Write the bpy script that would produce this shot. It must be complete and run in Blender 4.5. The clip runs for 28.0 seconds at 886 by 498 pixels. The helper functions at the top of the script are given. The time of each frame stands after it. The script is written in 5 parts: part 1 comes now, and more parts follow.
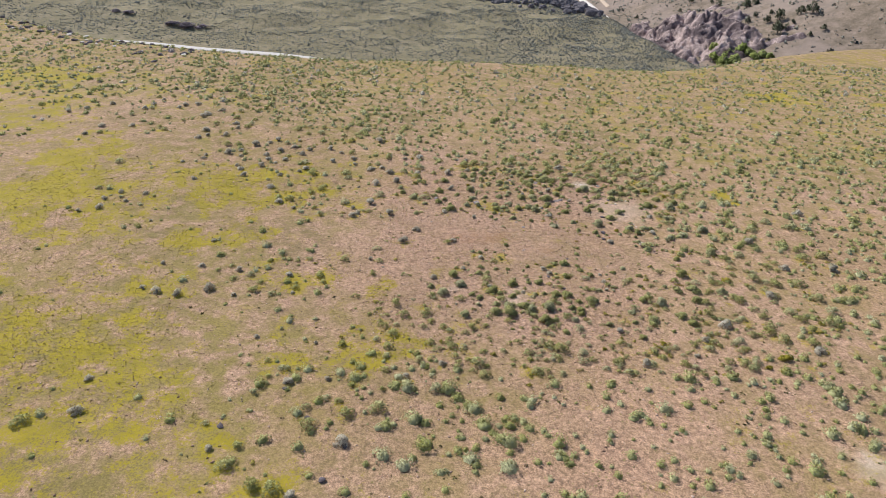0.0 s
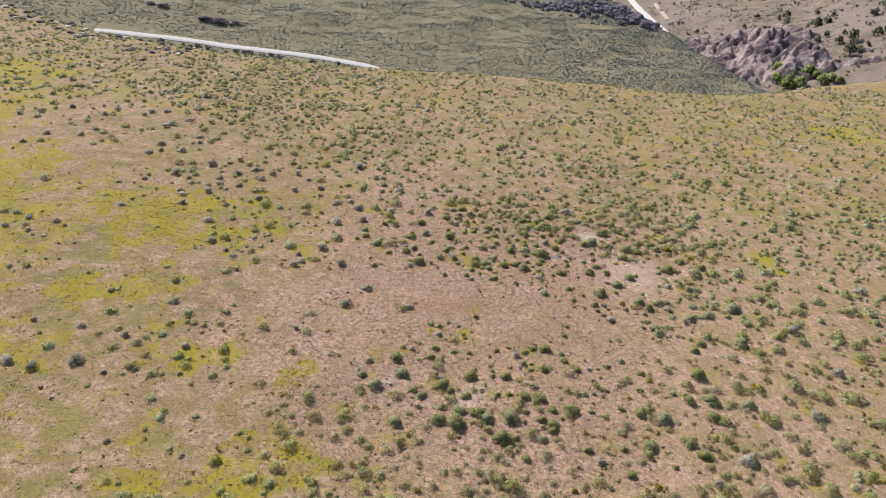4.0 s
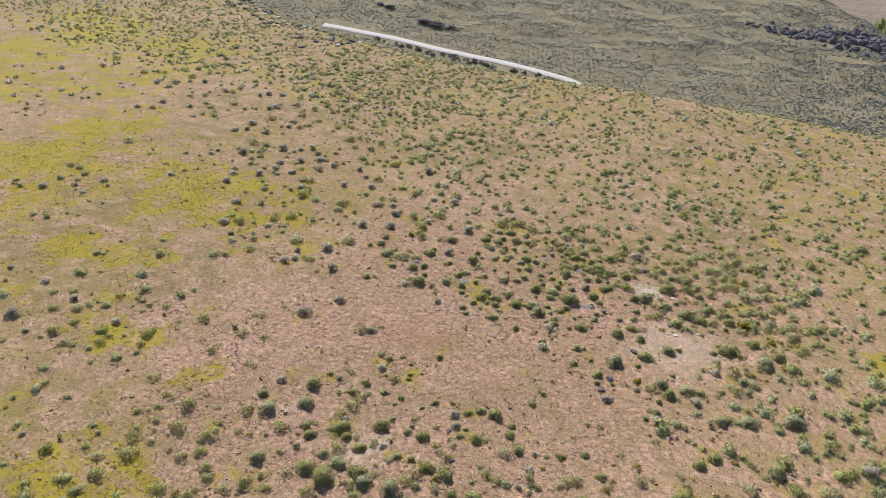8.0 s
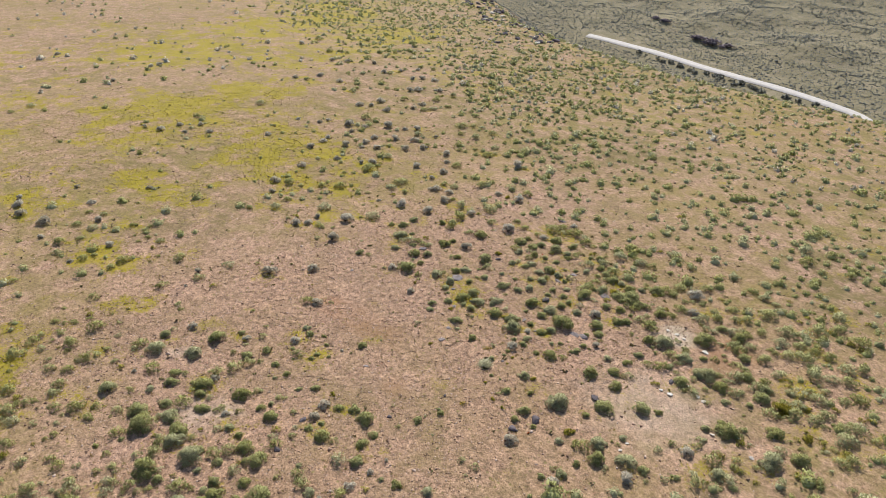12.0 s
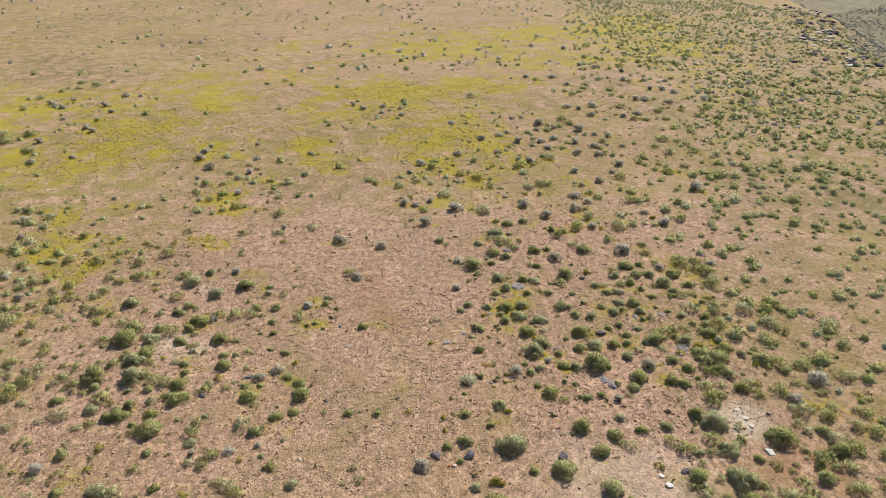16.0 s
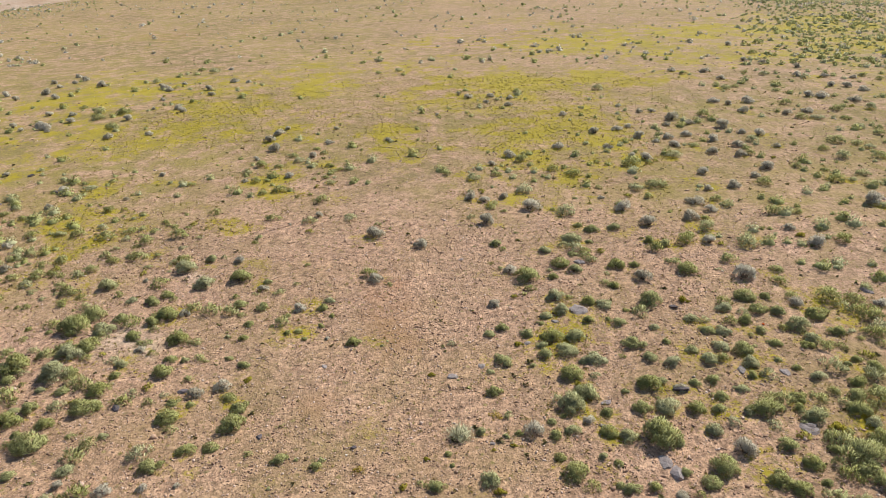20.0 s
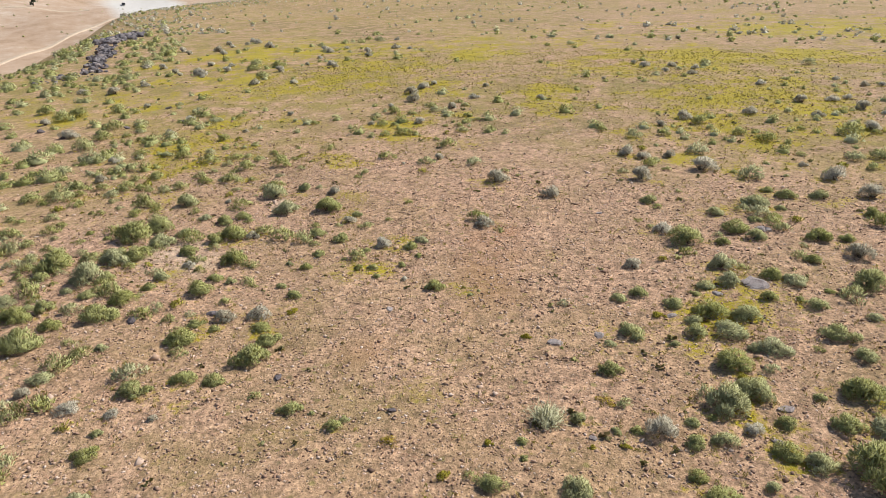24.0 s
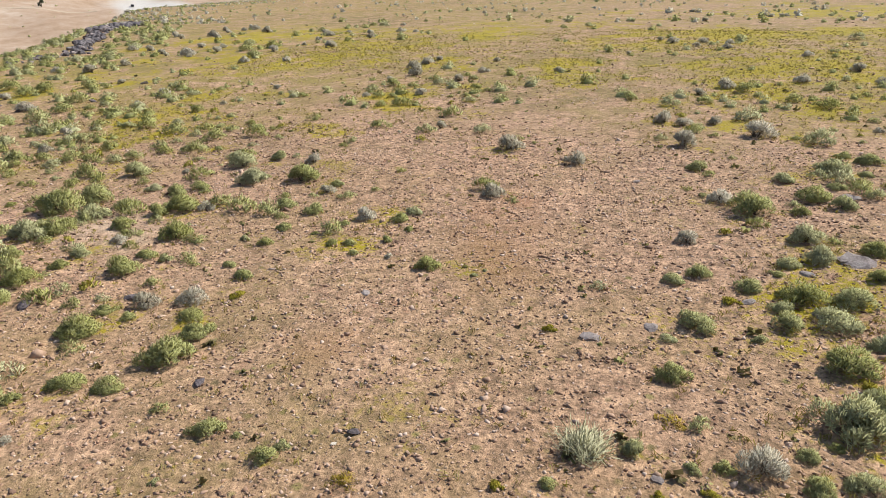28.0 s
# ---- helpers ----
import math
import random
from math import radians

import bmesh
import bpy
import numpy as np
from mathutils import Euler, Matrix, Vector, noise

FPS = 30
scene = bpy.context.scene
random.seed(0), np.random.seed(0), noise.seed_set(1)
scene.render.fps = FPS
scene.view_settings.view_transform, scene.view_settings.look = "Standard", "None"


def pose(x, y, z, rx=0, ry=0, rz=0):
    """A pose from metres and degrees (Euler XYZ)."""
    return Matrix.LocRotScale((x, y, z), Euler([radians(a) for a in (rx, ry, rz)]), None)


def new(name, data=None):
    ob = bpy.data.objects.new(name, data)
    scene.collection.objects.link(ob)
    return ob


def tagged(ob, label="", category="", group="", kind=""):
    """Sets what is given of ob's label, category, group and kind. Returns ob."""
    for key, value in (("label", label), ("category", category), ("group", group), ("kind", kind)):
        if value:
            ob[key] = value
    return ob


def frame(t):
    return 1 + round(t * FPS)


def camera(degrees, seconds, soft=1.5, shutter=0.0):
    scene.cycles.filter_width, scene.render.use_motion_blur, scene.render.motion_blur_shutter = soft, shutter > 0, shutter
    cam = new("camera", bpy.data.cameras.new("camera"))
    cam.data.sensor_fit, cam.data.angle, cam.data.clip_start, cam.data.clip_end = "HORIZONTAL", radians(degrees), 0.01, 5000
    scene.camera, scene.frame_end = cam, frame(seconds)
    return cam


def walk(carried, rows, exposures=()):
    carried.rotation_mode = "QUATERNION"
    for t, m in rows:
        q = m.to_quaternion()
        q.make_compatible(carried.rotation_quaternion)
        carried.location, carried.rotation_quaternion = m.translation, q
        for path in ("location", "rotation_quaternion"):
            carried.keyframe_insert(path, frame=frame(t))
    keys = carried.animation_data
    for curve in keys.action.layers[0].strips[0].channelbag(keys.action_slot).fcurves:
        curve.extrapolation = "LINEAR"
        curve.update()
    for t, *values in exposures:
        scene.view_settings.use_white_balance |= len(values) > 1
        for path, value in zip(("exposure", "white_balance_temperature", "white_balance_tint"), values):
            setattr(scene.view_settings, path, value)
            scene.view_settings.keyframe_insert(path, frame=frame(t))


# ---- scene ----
cam = camera(64.9, 28.0, 0.85)
METRES, EYE, TILT, LEAN, TURN = 120.0, 40.0, -27.54, 1.43, 0.0
ROWS = [
    (0.0, 0.0, 0.0, 0.0, 0.0, 0.0, 0.0),
    (0.5, 0.0051, 0.0173, 0.0069, -0.03, -0.01, -0.17),
    (1.0, 0.0112, 0.0354, 0.0141, -0.08, -0.03, -0.36),
    (1.5, 0.0181, 0.0543, 0.0218, -0.11, -0.03, -0.52),
    (2.0, 0.0255, 0.0732, 0.0301, 0.14, -0.02, -0.8),
    (2.5, 0.0337, 0.0912, 0.0376, 0.91, 0.03, -1.45),
    (3.0, 0.0433, 0.1082, 0.043, 1.7, 0.09, -2.1),
    (3.5, 0.055, 0.1245, 0.0478, 2.72, 0.15, -2.82),
    (5.5, 0.1183, 0.1824, 0.0642, 9.54, 0.04, -6.98),
    (6.0, 0.1369, 0.1967, 0.0677, 12.7, -0.19, -8.66),
    (6.5, 0.1562, 0.2107, 0.0712, 16.0, -0.48, -10.35),
    (7.0, 0.1758, 0.2251, 0.0748, 18.77, -0.81, -11.73),
    (7.5, 0.1954, 0.2401, 0.0782, 20.71, -1.04, -12.63),
    (8.0, 0.2147, 0.2557, 0.0815, 22.36, -1.27, -13.38),
    (8.5, 0.2339, 0.2719, 0.0847, 24.23, -1.59, -14.14),
    (9.0, 0.2526, 0.289, 0.0884, 26.57, -2.04, -15.12),
    (9.5, 0.2704, 0.3071, 0.0931, 29.44, -2.66, -16.24),
    (10.0, 0.2875, 0.3262, 0.0979, 32.59, -3.39, -17.44),
    (10.5, 0.3037, 0.346, 0.103, 35.81, -4.19, -18.61),
    (11.0, 0.3187, 0.3665, 0.1084, 39.47, -5.17, -19.91),
    (11.5, 0.333, 0.3879, 0.1142, 43.32, -6.28, -21.19),
    (12.0, 0.3466, 0.41, 0.1199, 47.09, -7.42, -22.32),
    (12.5, 0.3586, 0.4328, 0.126, 50.87, -8.61, -23.3),
    (14.5, 0.3886, 0.5215, 0.1524, 66.37, -13.95, -26.3),
    (15.0, 0.3906, 0.5412, 0.1579, 70.74, -15.65, -26.72),
    (15.5, 0.389, 0.5584, 0.1623, 75.03, -17.39, -27.1),
    (16.0, 0.3845, 0.574, 0.1654, 79.1, -19.0, -27.36),
    (16.5, 0.3773, 0.5881, 0.1676, 82.62, -20.44, -27.46),
    (17.0, 0.3679, 0.6013, 0.1683, 84.66, -21.16, -27.39),
    (17.5, 0.3567, 0.6135, 0.1679, 86.27, -21.66, -27.24),
    (18.0, 0.3445, 0.6247, 0.1666, 87.89, -22.17, -26.99),
    (18.5, 0.3329, 0.6348, 0.1643, 89.79, -22.77, -26.83),
    (19.0, 0.322, 0.6439, 0.1617, 91.74, -23.41, -26.63),
    (19.5, 0.3117, 0.652, 0.1585, 93.33, -23.89, -26.49),
    (20.0, 0.302, 0.659, 0.1548, 95.12, -24.56, -26.49),
    (20.5, 0.2932, 0.6651, 0.1507, 96.85, -25.24, -26.55),
    (21.0, 0.2845, 0.6708, 0.1462, 98.75, -25.96, -26.44),
    (21.5, 0.2765, 0.6758, 0.1412, 101.2, -26.83, -26.28),
    (22.0, 0.2692, 0.6803, 0.1361, 104.1, -27.91, -26.07),
    (22.5, 0.2624, 0.6843, 0.1304, 106.63, -28.85, -25.9),
    (24.5, 0.239, 0.6961, 0.1064, 112.7, -30.79, -25.61),
    (25.0, 0.2336, 0.6984, 0.1001, 112.87, -30.75, -25.52),
    (25.5, 0.2281, 0.7003, 0.0936, 113.01, -30.71, -25.49),
    (26.0, 0.2224, 0.7015, 0.0875, 113.19, -30.72, -25.49),
    (26.5, 0.2167, 0.7011, 0.0844, 113.16, -30.69, -25.47),
    (27.0, 0.2115, 0.6996, 0.0834, 113.11, -30.59, -25.44),
    (27.5, 0.2064, 0.6977, 0.0833, 113.09, -30.55, -25.43),
    (28.0, 0.2016, 0.6957, 0.0833, 113.05, -30.47, -25.44),
]
walk(cam, [(t, pose(0, 0, EYE, TILT, LEAN, TURN) @ pose(METRES * x, METRES * y, METRES * z, 90 + pitch, roll, yaw)) for t, x, y, z, yaw, pitch, roll in ROWS], exposures=[(0.0, 0.28, 6200, 10), (9.0, 0.3, 6250, 10), (15.0, 0.34, 6600, 7), (28.0, 0.43, 6650, 6)])
SUN, SKY = 4.6, 0.11
SOIL_A, SOIL_B, SOIL_C, SOIL_D = (0.40, 0.252, 0.148), (0.485, 0.303, 0.2), (0.525, 0.322, 0.23), (0.345, 0.207, 0.125)
GRASS_A, GRASS_B, GRASS_C = (0.27, 0.215, 0.03), (0.36, 0.278, 0.018), (0.37, 0.27, 0.055)

# ---------------------------------------------------------------- world and sun
SUN_DIR = Vector((-0.62, 0.62, 1.0)).normalized()
elev = math.asin(SUN_DIR.z)
world = bpy.data.worlds.new("sky")
scene.world = world
world.use_nodes = True
wn = world.node_tree
sky = wn.nodes.new("ShaderNodeTexSky")
sky.sky_type = "NISHITA"
sky.sun_disc = False
sky.sun_elevation = elev
sky.sun_rotation = math.atan2(SUN_DIR.x, SUN_DIR.y)
sky.altitude = 1400
sky.dust_density = 0.6
wn.links.new(sky.outputs[0], wn.nodes["Background"].inputs[0])
wn.nodes["Background"].inputs[1].default_value = SKY
sun = bpy.data.lights.new("sun", "SUN")
sun.energy, sun.angle, sun.color = SUN, radians(0.53), (1.0, 0.955, 0.89)
sun_ob = new("sun", sun)
sun_ob.rotation_euler = SUN_DIR.to_track_quat("Z", "Y").to_euler()

# ---------------------------------------------------------------- terrain shape


def softplus(d, k=2.0):
    return k * np.logaddexp(0, np.asarray(d, float) / k)


def waves(x, y, size, seed, n=7):
    """Smooth noise of about +-1 made of crossing waves."""
    r = np.random.default_rng(seed)
    out = 0 * x
    for _ in range(n):
        a, f, p = r.uniform(0, math.tau), r.uniform(0.6, 1.7) * math.tau / size, r.uniform(0, math.tau)
        out = out + np.sin((x * math.cos(a) + y * math.sin(a)) * f + p + 0.8 * np.sin((x * math.sin(a) - y * math.cos(a)) * f * 0.43 + p * 2))
    return out / n * 1.6


def bench_plane(x, y):
    return -0.093 * x + 0.018 * y + 2.279 - 0.03 * softplus(y - 108, 6) - 0.04 * softplus(-x - 45, 6)


RIM_NORTH = ((-170, 220), (-120, 198), (-80, 170), (-55, 163), (-40, 161), (-25, 161), (-10, 165), (5, 169), (20, 171), (35, 172), (50, 171), (70, 183), (110, 218), (200, 250), (300, 280))
RIM_SOUTH = ((-170, -89), (-130, -62), (-100, -38), (-80, -22), (-62, -10), (-50, 1), (-40, 8), (-30, 12), (-20, 12), (0, 5), (60, -24))


def rim_line(x, knots):
    """A rounded line through a few corners."""
    kx, ky = zip(*knots)
    return sum(np.interp(x + d, kx, ky) for d in (-9, -3, 3, 9)) / 4


def north_edge(x):
    return rim_line(x, RIM_NORTH)


def south_edge(x):
    return rim_line(x, RIM_SOUTH)


def south_away(x, y):
    return -(0.64 * x + 0.77 * y)


def right_bank(x, y):
    return x - 124 - 0.6 * softplus(390 - y, 8)


def hill_end(x, y):
    return (x - 60) * 0.876 + (y - 430) * 0.482 - 9


def hill_plane(x, y):
    return -0.133 * x + 0.148 * y - 72.4


def height(x, y):
    x, y = np.asarray(x, float), np.asarray(y, float)
    dn, ds = y - north_edge(x), south_edge(x) - y
    bench = bench_plane(x, y) + 0.12 * waves(x, y, 22, 1) + 0.04 * waves(x, y, 5, 2)
    far = np.clip((np.hypot(x, y - 70) - 90) / 120, 0, 1)
    bench = bench + far * 1.2 * waves(x, y, 70, 3) - 0.5 * softplus(dn, 2.0) - 0.1 * softplus(ds, 1.5) - 0.4 * softplus(ds - 10, 3)
    hill = hill_plane(x, y) + np.clip((np.abs(y - 289) - 8) / 25, 0, 1) * (1.3 * waves(x, y, 60, 4) + 0.5 * waves(x, y, 19, 5)) - 0.6 * softplus(hill_end(x, y), 6)
    rb = right_bank(x, y)
    right = -48 + 0.31 * softplus(rb, 8) + np.clip(rb / 60, 0, 1) * (5 * waves(x, y, 120, 6) + 1.5 * waves(x, y, 33, 7))
    s = south_away(x, y)
    south = -20 + 0.15 * softplus(s - 60, 15) + 0.9 * np.clip((s - 60) / 60, 0, 1) * waves(x, y, 38, 9) - 0.2 * softplus(-s, 15) + 2.5 * np.clip(s / 150, 0, 1) * waves(x, y, 130, 8)
    layers = np.stack(np.broadcast_arrays(bench, hill, right, south, -52 + 0 * x))
    k = 1.2
    m = layers.max(0)
    return m + k * np.log(np.exp((layers - m) / k).sum(0))


def ground_z(x, y):
    return float(height(x, y))


# ---------------------------------------------------------------- materials
def material(name, rough=0.9, dusty=0.0):
    m = bpy.data.materials.new(name)
    m.use_nodes = True
    m.node_tree.nodes["Principled BSDF"].inputs["Roughness"].default_value = rough
    m.node_tree.nodes["Principled BSDF"].inputs["Specular IOR Level"].default_value = 0.25
    m.node_tree.nodes["Principled BSDF"].inputs["Diffuse Roughness"].default_value = dusty
    return m, m.node_tree, m.node_tree.nodes["Principled BSDF"]


def node(tree, kind, **sets):
    n = tree.nodes.new("ShaderNode" + kind)
    for key, value in sets.items():
        n.inputs[key.replace("_", " ")].default_value = value
    return n


def position(tree):
    return tree.nodes.new("ShaderNodeNewGeometry").outputs["Position"]


def noise_tex(tree, vec, scale, detail=4.0, rough=0.55):
    n = node(tree, "TexNoise", Scale=scale, Detail=detail, Roughness=rough)
    tree.links.new(vec, n.inputs["Vector"])
    return n.outputs["Fac"]


def ramp(tree, fac, stops):
    r = tree.nodes.new("ShaderNodeValToRGB")
    els = r.color_ramp.elements
    while len(els) < len(stops):
        els.new(0.5)
    for e, (p, c) in zip(els, stops):
        e.position, e.color = p, (*c, 1) if len(c) == 3 else c
    tree.links.new(fac, r.inputs[0])
    return r.outputs[0]


def grey(v):
    return (v, v, v)


def mix(tree, fac, a, b, kind="MIX"):
    n = tree.nodes.new("ShaderNodeMix")
    n.data_type, n.blend_type = "RGBA", kind
    for sock, v in ((n.inputs[0], fac), (n.inputs[6], a), (n.inputs[7], b)):
        if isinstance(v, (int, float)):
            sock.default_value = v
        elif isinstance(v, tuple):
            sock.default_value = (*v, 1)
        else:
            tree.links.new(v, sock)
    return n.outputs[2]


def calc(tree, op, a, b):
    n = tree.nodes.new("ShaderNodeMath")
    n.operation, n.use_clamp = op, True
    for sock, v in zip(n.inputs, (a, b)):
        if isinstance(v, (int, float)):
            sock.default_value = v
        else:
            tree.links.new(v, sock)
    return n.outputs[0]


def attribute(tree, name):
    n = tree.nodes.new("ShaderNodeAttribute")
    n.attribute_name = name
    return n.outputs["Fac"]


def bump(tree, shader, fac, strength, distance):
    n = node(tree, "Bump", Strength=strength, Distance=distance)
    tree.links.new(fac, n.inputs["Height"])
    tree.links.new(n.outputs[0], shader.inputs["Normal"])


def ground_material():
    m, t, s = material("desert_soil", 0.95, 0.15)
    p = position(t)
    big, mid, fine = noise_tex(t, p, 0.05, 5), noise_tex(t, p, 0.55, 6, 0.62), noise_tex(t, p, 8.0, 6, 0.75)
    soil = ramp(t, big, [(0.3, SOIL_A), (0.52, SOIL_B), (0.72, SOIL_C)])
    soil = mix(t, calc(t, "MULTIPLY", mid, 0.8), soil, SOIL_D)
    soil = mix(t, 0.9, soil, ramp(t, fine, [(0.37, grey(0.24)), (0.5, grey(0.5)), (0.62, grey(0.76))]), "OVERLAY")
    clod = noise_tex(t, p, 2.6, 5, 0.65)
    soil = mix(t, 0.8, soil, ramp(t, clod, [(0.36, grey(0.25)), (0.5, grey(0.5)), (0.64, grey(0.72))]), "OVERLAY")
    # small stones and clods
    v = node(t, "TexVoronoi", Scale=7.5)
    v.feature = "F1"
    t.links.new(p, v.inputs["Vector"])
    sep = t.nodes.new("ShaderNodeSeparateColor")
    t.links.new(v.outputs["Color"], sep.inputs[0])
    dot = calc(t, "MULTIPLY", ramp(t, v.outputs["Distance"], [(0.16, grey(1)), (0.3, grey(0))]), ramp(t, sep.outputs[0], [(0.25, grey(0)), (0.32, grey(1))]))
    stone = ramp(t, sep.outputs[1], [(0.0, (0.17, 0.105, 0.075)), (0.45, (0.27, 0.18, 0.13)), (0.8, (0.44, 0.32, 0.25)), (1.0, (0.58, 0.47, 0.4))])
    soil = mix(t, calc(t, "MULTIPLY", dot, 0.6), soil, stone)
    v2 = node(t, "TexVoronoi", Scale=2.3)
    t.links.new(p, v2.inputs["Vector"])
    sep2 = t.nodes.new("ShaderNodeSeparateColor")
    t.links.new(v2.outputs["Color"], sep2.inputs[0])
    herb_dot = calc(t, "MULTIPLY", ramp(t, calc(t, "ADD", v2.outputs["Distance"], calc(t, "MULTIPLY", fine, 0.3)), [(0.28, grey(1)), (0.42, grey(0))]), ramp(t, sep2.outputs[0], [(0.5, grey(0)), (0.55, grey(1))]))
    soil = mix(t, calc(t, "MULTIPLY", herb_dot, 0.75), soil, ramp(t, sep2.outputs[1], [(0.0, (0.14, 0.105, 0.06)), (0.5, (0.22, 0.185, 0.06)), (1.0, (0.3, 0.25, 0.09))]))
    # red earth, pale dust
    soil = mix(t, calc(t, "MULTIPLY", attribute(t, "red"), ramp(t, mid, [(0.35, grey(0)), (0.6, grey(1))])), soil, (0.36, 0.17, 0.085))
    soil = mix(t, calc(t, "MULTIPLY", attribute(t, "pale"), ramp(t, fine, [(0.3, grey(0.35)), (0.6, grey(1))])), soil, (0.74, 0.6, 0.46))
    # grass and herbs, in ragged patches; olive tones also carry painted backlit darkening
    patch = noise_tex(t, p, 0.9, 8, 0.75)
    tuft = noise_tex(t, p, 5.5, 4, 0.7)
    dry = calc(t, "MULTIPLY", attribute(t, "olive"), ramp(t, mid, [(0.38, grey(0.15)), (0.58, grey(1))]))
    soil = mix(t, dry, soil, mix(t, 0.8, ramp(t, noise_tex(t, p, 0.07, 5, 0.6), [(0.35, (0.205, 0.158, 0.056)), (0.62, (0.285, 0.22, 0.062))]), ramp(t, tuft, [(0.3, grey(0.25)), (0.68, grey(0.72))]), "OVERLAY"))
    g = attribute(t, "grass")
    wide = noise_tex(t, p, 0.3, 4, 0.6)
    blend = calc(t, "ADD", calc(t, "ADD", calc(t, "MULTIPLY", wide, 0.42), calc(t, "MULTIPLY", patch, 0.34)), calc(t, "MULTIPLY", tuft, 0.24))
    ragged = ramp(t, blend, [(0.4, grey(0)), (0.6, grey(1))])
    cover = calc(t, "SUBTRACT", calc(t, "ADD", calc(t, "MULTIPLY", g, 0.4), calc(t, "MULTIPLY", ragged, 0.5)), 0.5)
    cover = calc(t, "MULTIPLY", calc(t, "MULTIPLY", cover, 6.0), ramp(t, tuft, [(0.34, grey(0.5)), (0.52, grey(1.0))]))
    herb = ramp(t, noise_tex(t, p, 0.35, 5, 0.6), [(0.3, GRASS_A), (0.55, GRASS_B), (0.75, GRASS_C)])
    herb = mix(t, 0.6, herb, ramp(t, tuft, [(0.3, grey(0.38)), (0.65, grey(0.6))]), "OVERLAY")
    soil = mix(t, cover, soil, herb)
    # far slopes
    hillc = ramp(t, noise_tex(t, p, 0.22, 8, 0.75), [(0.3, (0.19, 0.16, 0.085)), (0.5, (0.26, 0.216, 0.122)), (0.66, (0.35, 0.282, 0.18))])
    soil = mix(t, attribute(t, "hill"), soil, hillc)
    canyon = ramp(t, noise_tex(t, p, 0.16, 10, 0.8), [(0.32, (0.1, 0.08, 0.055)), (0.46, (0.19, 0.145, 0.1)), (0.58, (0.28, 0.21, 0.155)), (0.72, (0.38, 0.285, 0.23))])
    canyon = mix(t, ramp(t, noise_tex(t, p, 0.018, 6, 0.6), [(0.45, grey(0)), (0.6, grey(0.7))]), canyon, (0.28, 0.215, 0.175))
    soil = mix(t, attribute(t, "canyon"), soil, canyon)
    valley = ramp(t, noise_tex(t, p, 0.075, 9, 0.72), [(0.32, (0.3, 0.2, 0.125)), (0.45, (0.4, 0.275, 0.19)), (0.55, (0.44, 0.32, 0.235)), (0.68, (0.54, 0.43, 0.345))])
    soil = mix(t, attribute(t, "valley"), soil, valley)
    soil = mix(t, attribute(t, "white"), soil, (0.53, 0.49, 0.455))
    t.links.new(soil, s.inputs["Base Color"])
    hgt = calc(t, "ADD", calc(t, "ADD", calc(t, "MULTIPLY", fine, 0.4), calc(t, "MULTIPLY", clod, 0.45)), calc(t, "MULTIPLY", dot, 0.15))
    bump(t, s, hgt, 0.9, 0.17)
    return m


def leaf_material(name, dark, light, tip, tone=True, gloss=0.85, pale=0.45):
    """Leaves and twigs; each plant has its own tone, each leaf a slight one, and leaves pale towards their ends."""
    m, t, s = material(name, gloss)
    s.inputs["Specular IOR Level"].default_value = 0.1
    geo = t.nodes.new("ShaderNodeNewGeometry")
    obj = t.nodes.new("ShaderNodeObjectInfo")
    per_plant = attribute(t, "tone") if tone else obj.outputs["Random"]
    c = ramp(t, per_plant, [(0.0, dark), (0.55, light), (1.0, tip)])
    c = mix(t, 0.6, c, ramp(t, geo.outputs["Random Per Island"], [(0.0, grey(0.22)), (0.55, grey(0.5)), (1.0, grey(0.76))]), "OVERLAY")
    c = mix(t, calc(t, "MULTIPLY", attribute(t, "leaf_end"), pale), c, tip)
    t.links.new(c, s.inputs["Base Color"])
    tr = t.nodes.new("ShaderNodeBsdfTranslucent")
    t.links.new(c, tr.inputs["Color"])
    mx = t.nodes.new("ShaderNodeMixShader")
    mx.inputs[0].default_value = 0.2
    t.links.new(s.outputs[0], mx.inputs[1])
    t.links.new(tr.outputs[0], mx.inputs[2])
    t.links.new(mx.outputs[0], t.nodes["Material Output"].inputs["Surface"])
    return m


def rock_material(name, stops, scale=2.5):
    m, t, s = material(name, 0.88, 0.2)
    p = position(t)
    a = noise_tex(t, p, scale, 8, 0.68)
    b = noise_tex(t, p, scale * 6, 5, 0.7)
    c = ramp(t, a, stops)
    c = mix(t, 0.7, c, ramp(t, b, [(0.3, grey(0.36)), (0.65, grey(0.64))]), "OVERLAY")
    rnd = t.nodes.new("ShaderNodeObjectInfo").outputs["Random"]
    c = mix(t, 0.5, c, ramp(t, rnd, [(0, grey(0.36)), (1, grey(0.64))]), "OVERLAY")
    t.links.new(c, s.inputs["Base Color"])
    bump(t, s, calc(t, "ADD", calc(t, "MULTIPLY", a, 0.6), calc(t, "MULTIPLY", b, 0.4)), 0.8, 0.25 / scale)
    return m


def plain(name, colour, rough=0.8, spread=0.5, scale=6.0):
    m, t, s = material(name, rough)
    n = noise_tex(t, position(t), scale, 6, 0.65)
    t.links.new(mix(t, spread, colour, ramp(t, n, [(0.3, grey(0.35)), (0.7, grey(0.65))]), "OVERLAY"), s.inputs["Base Color"])
    return m


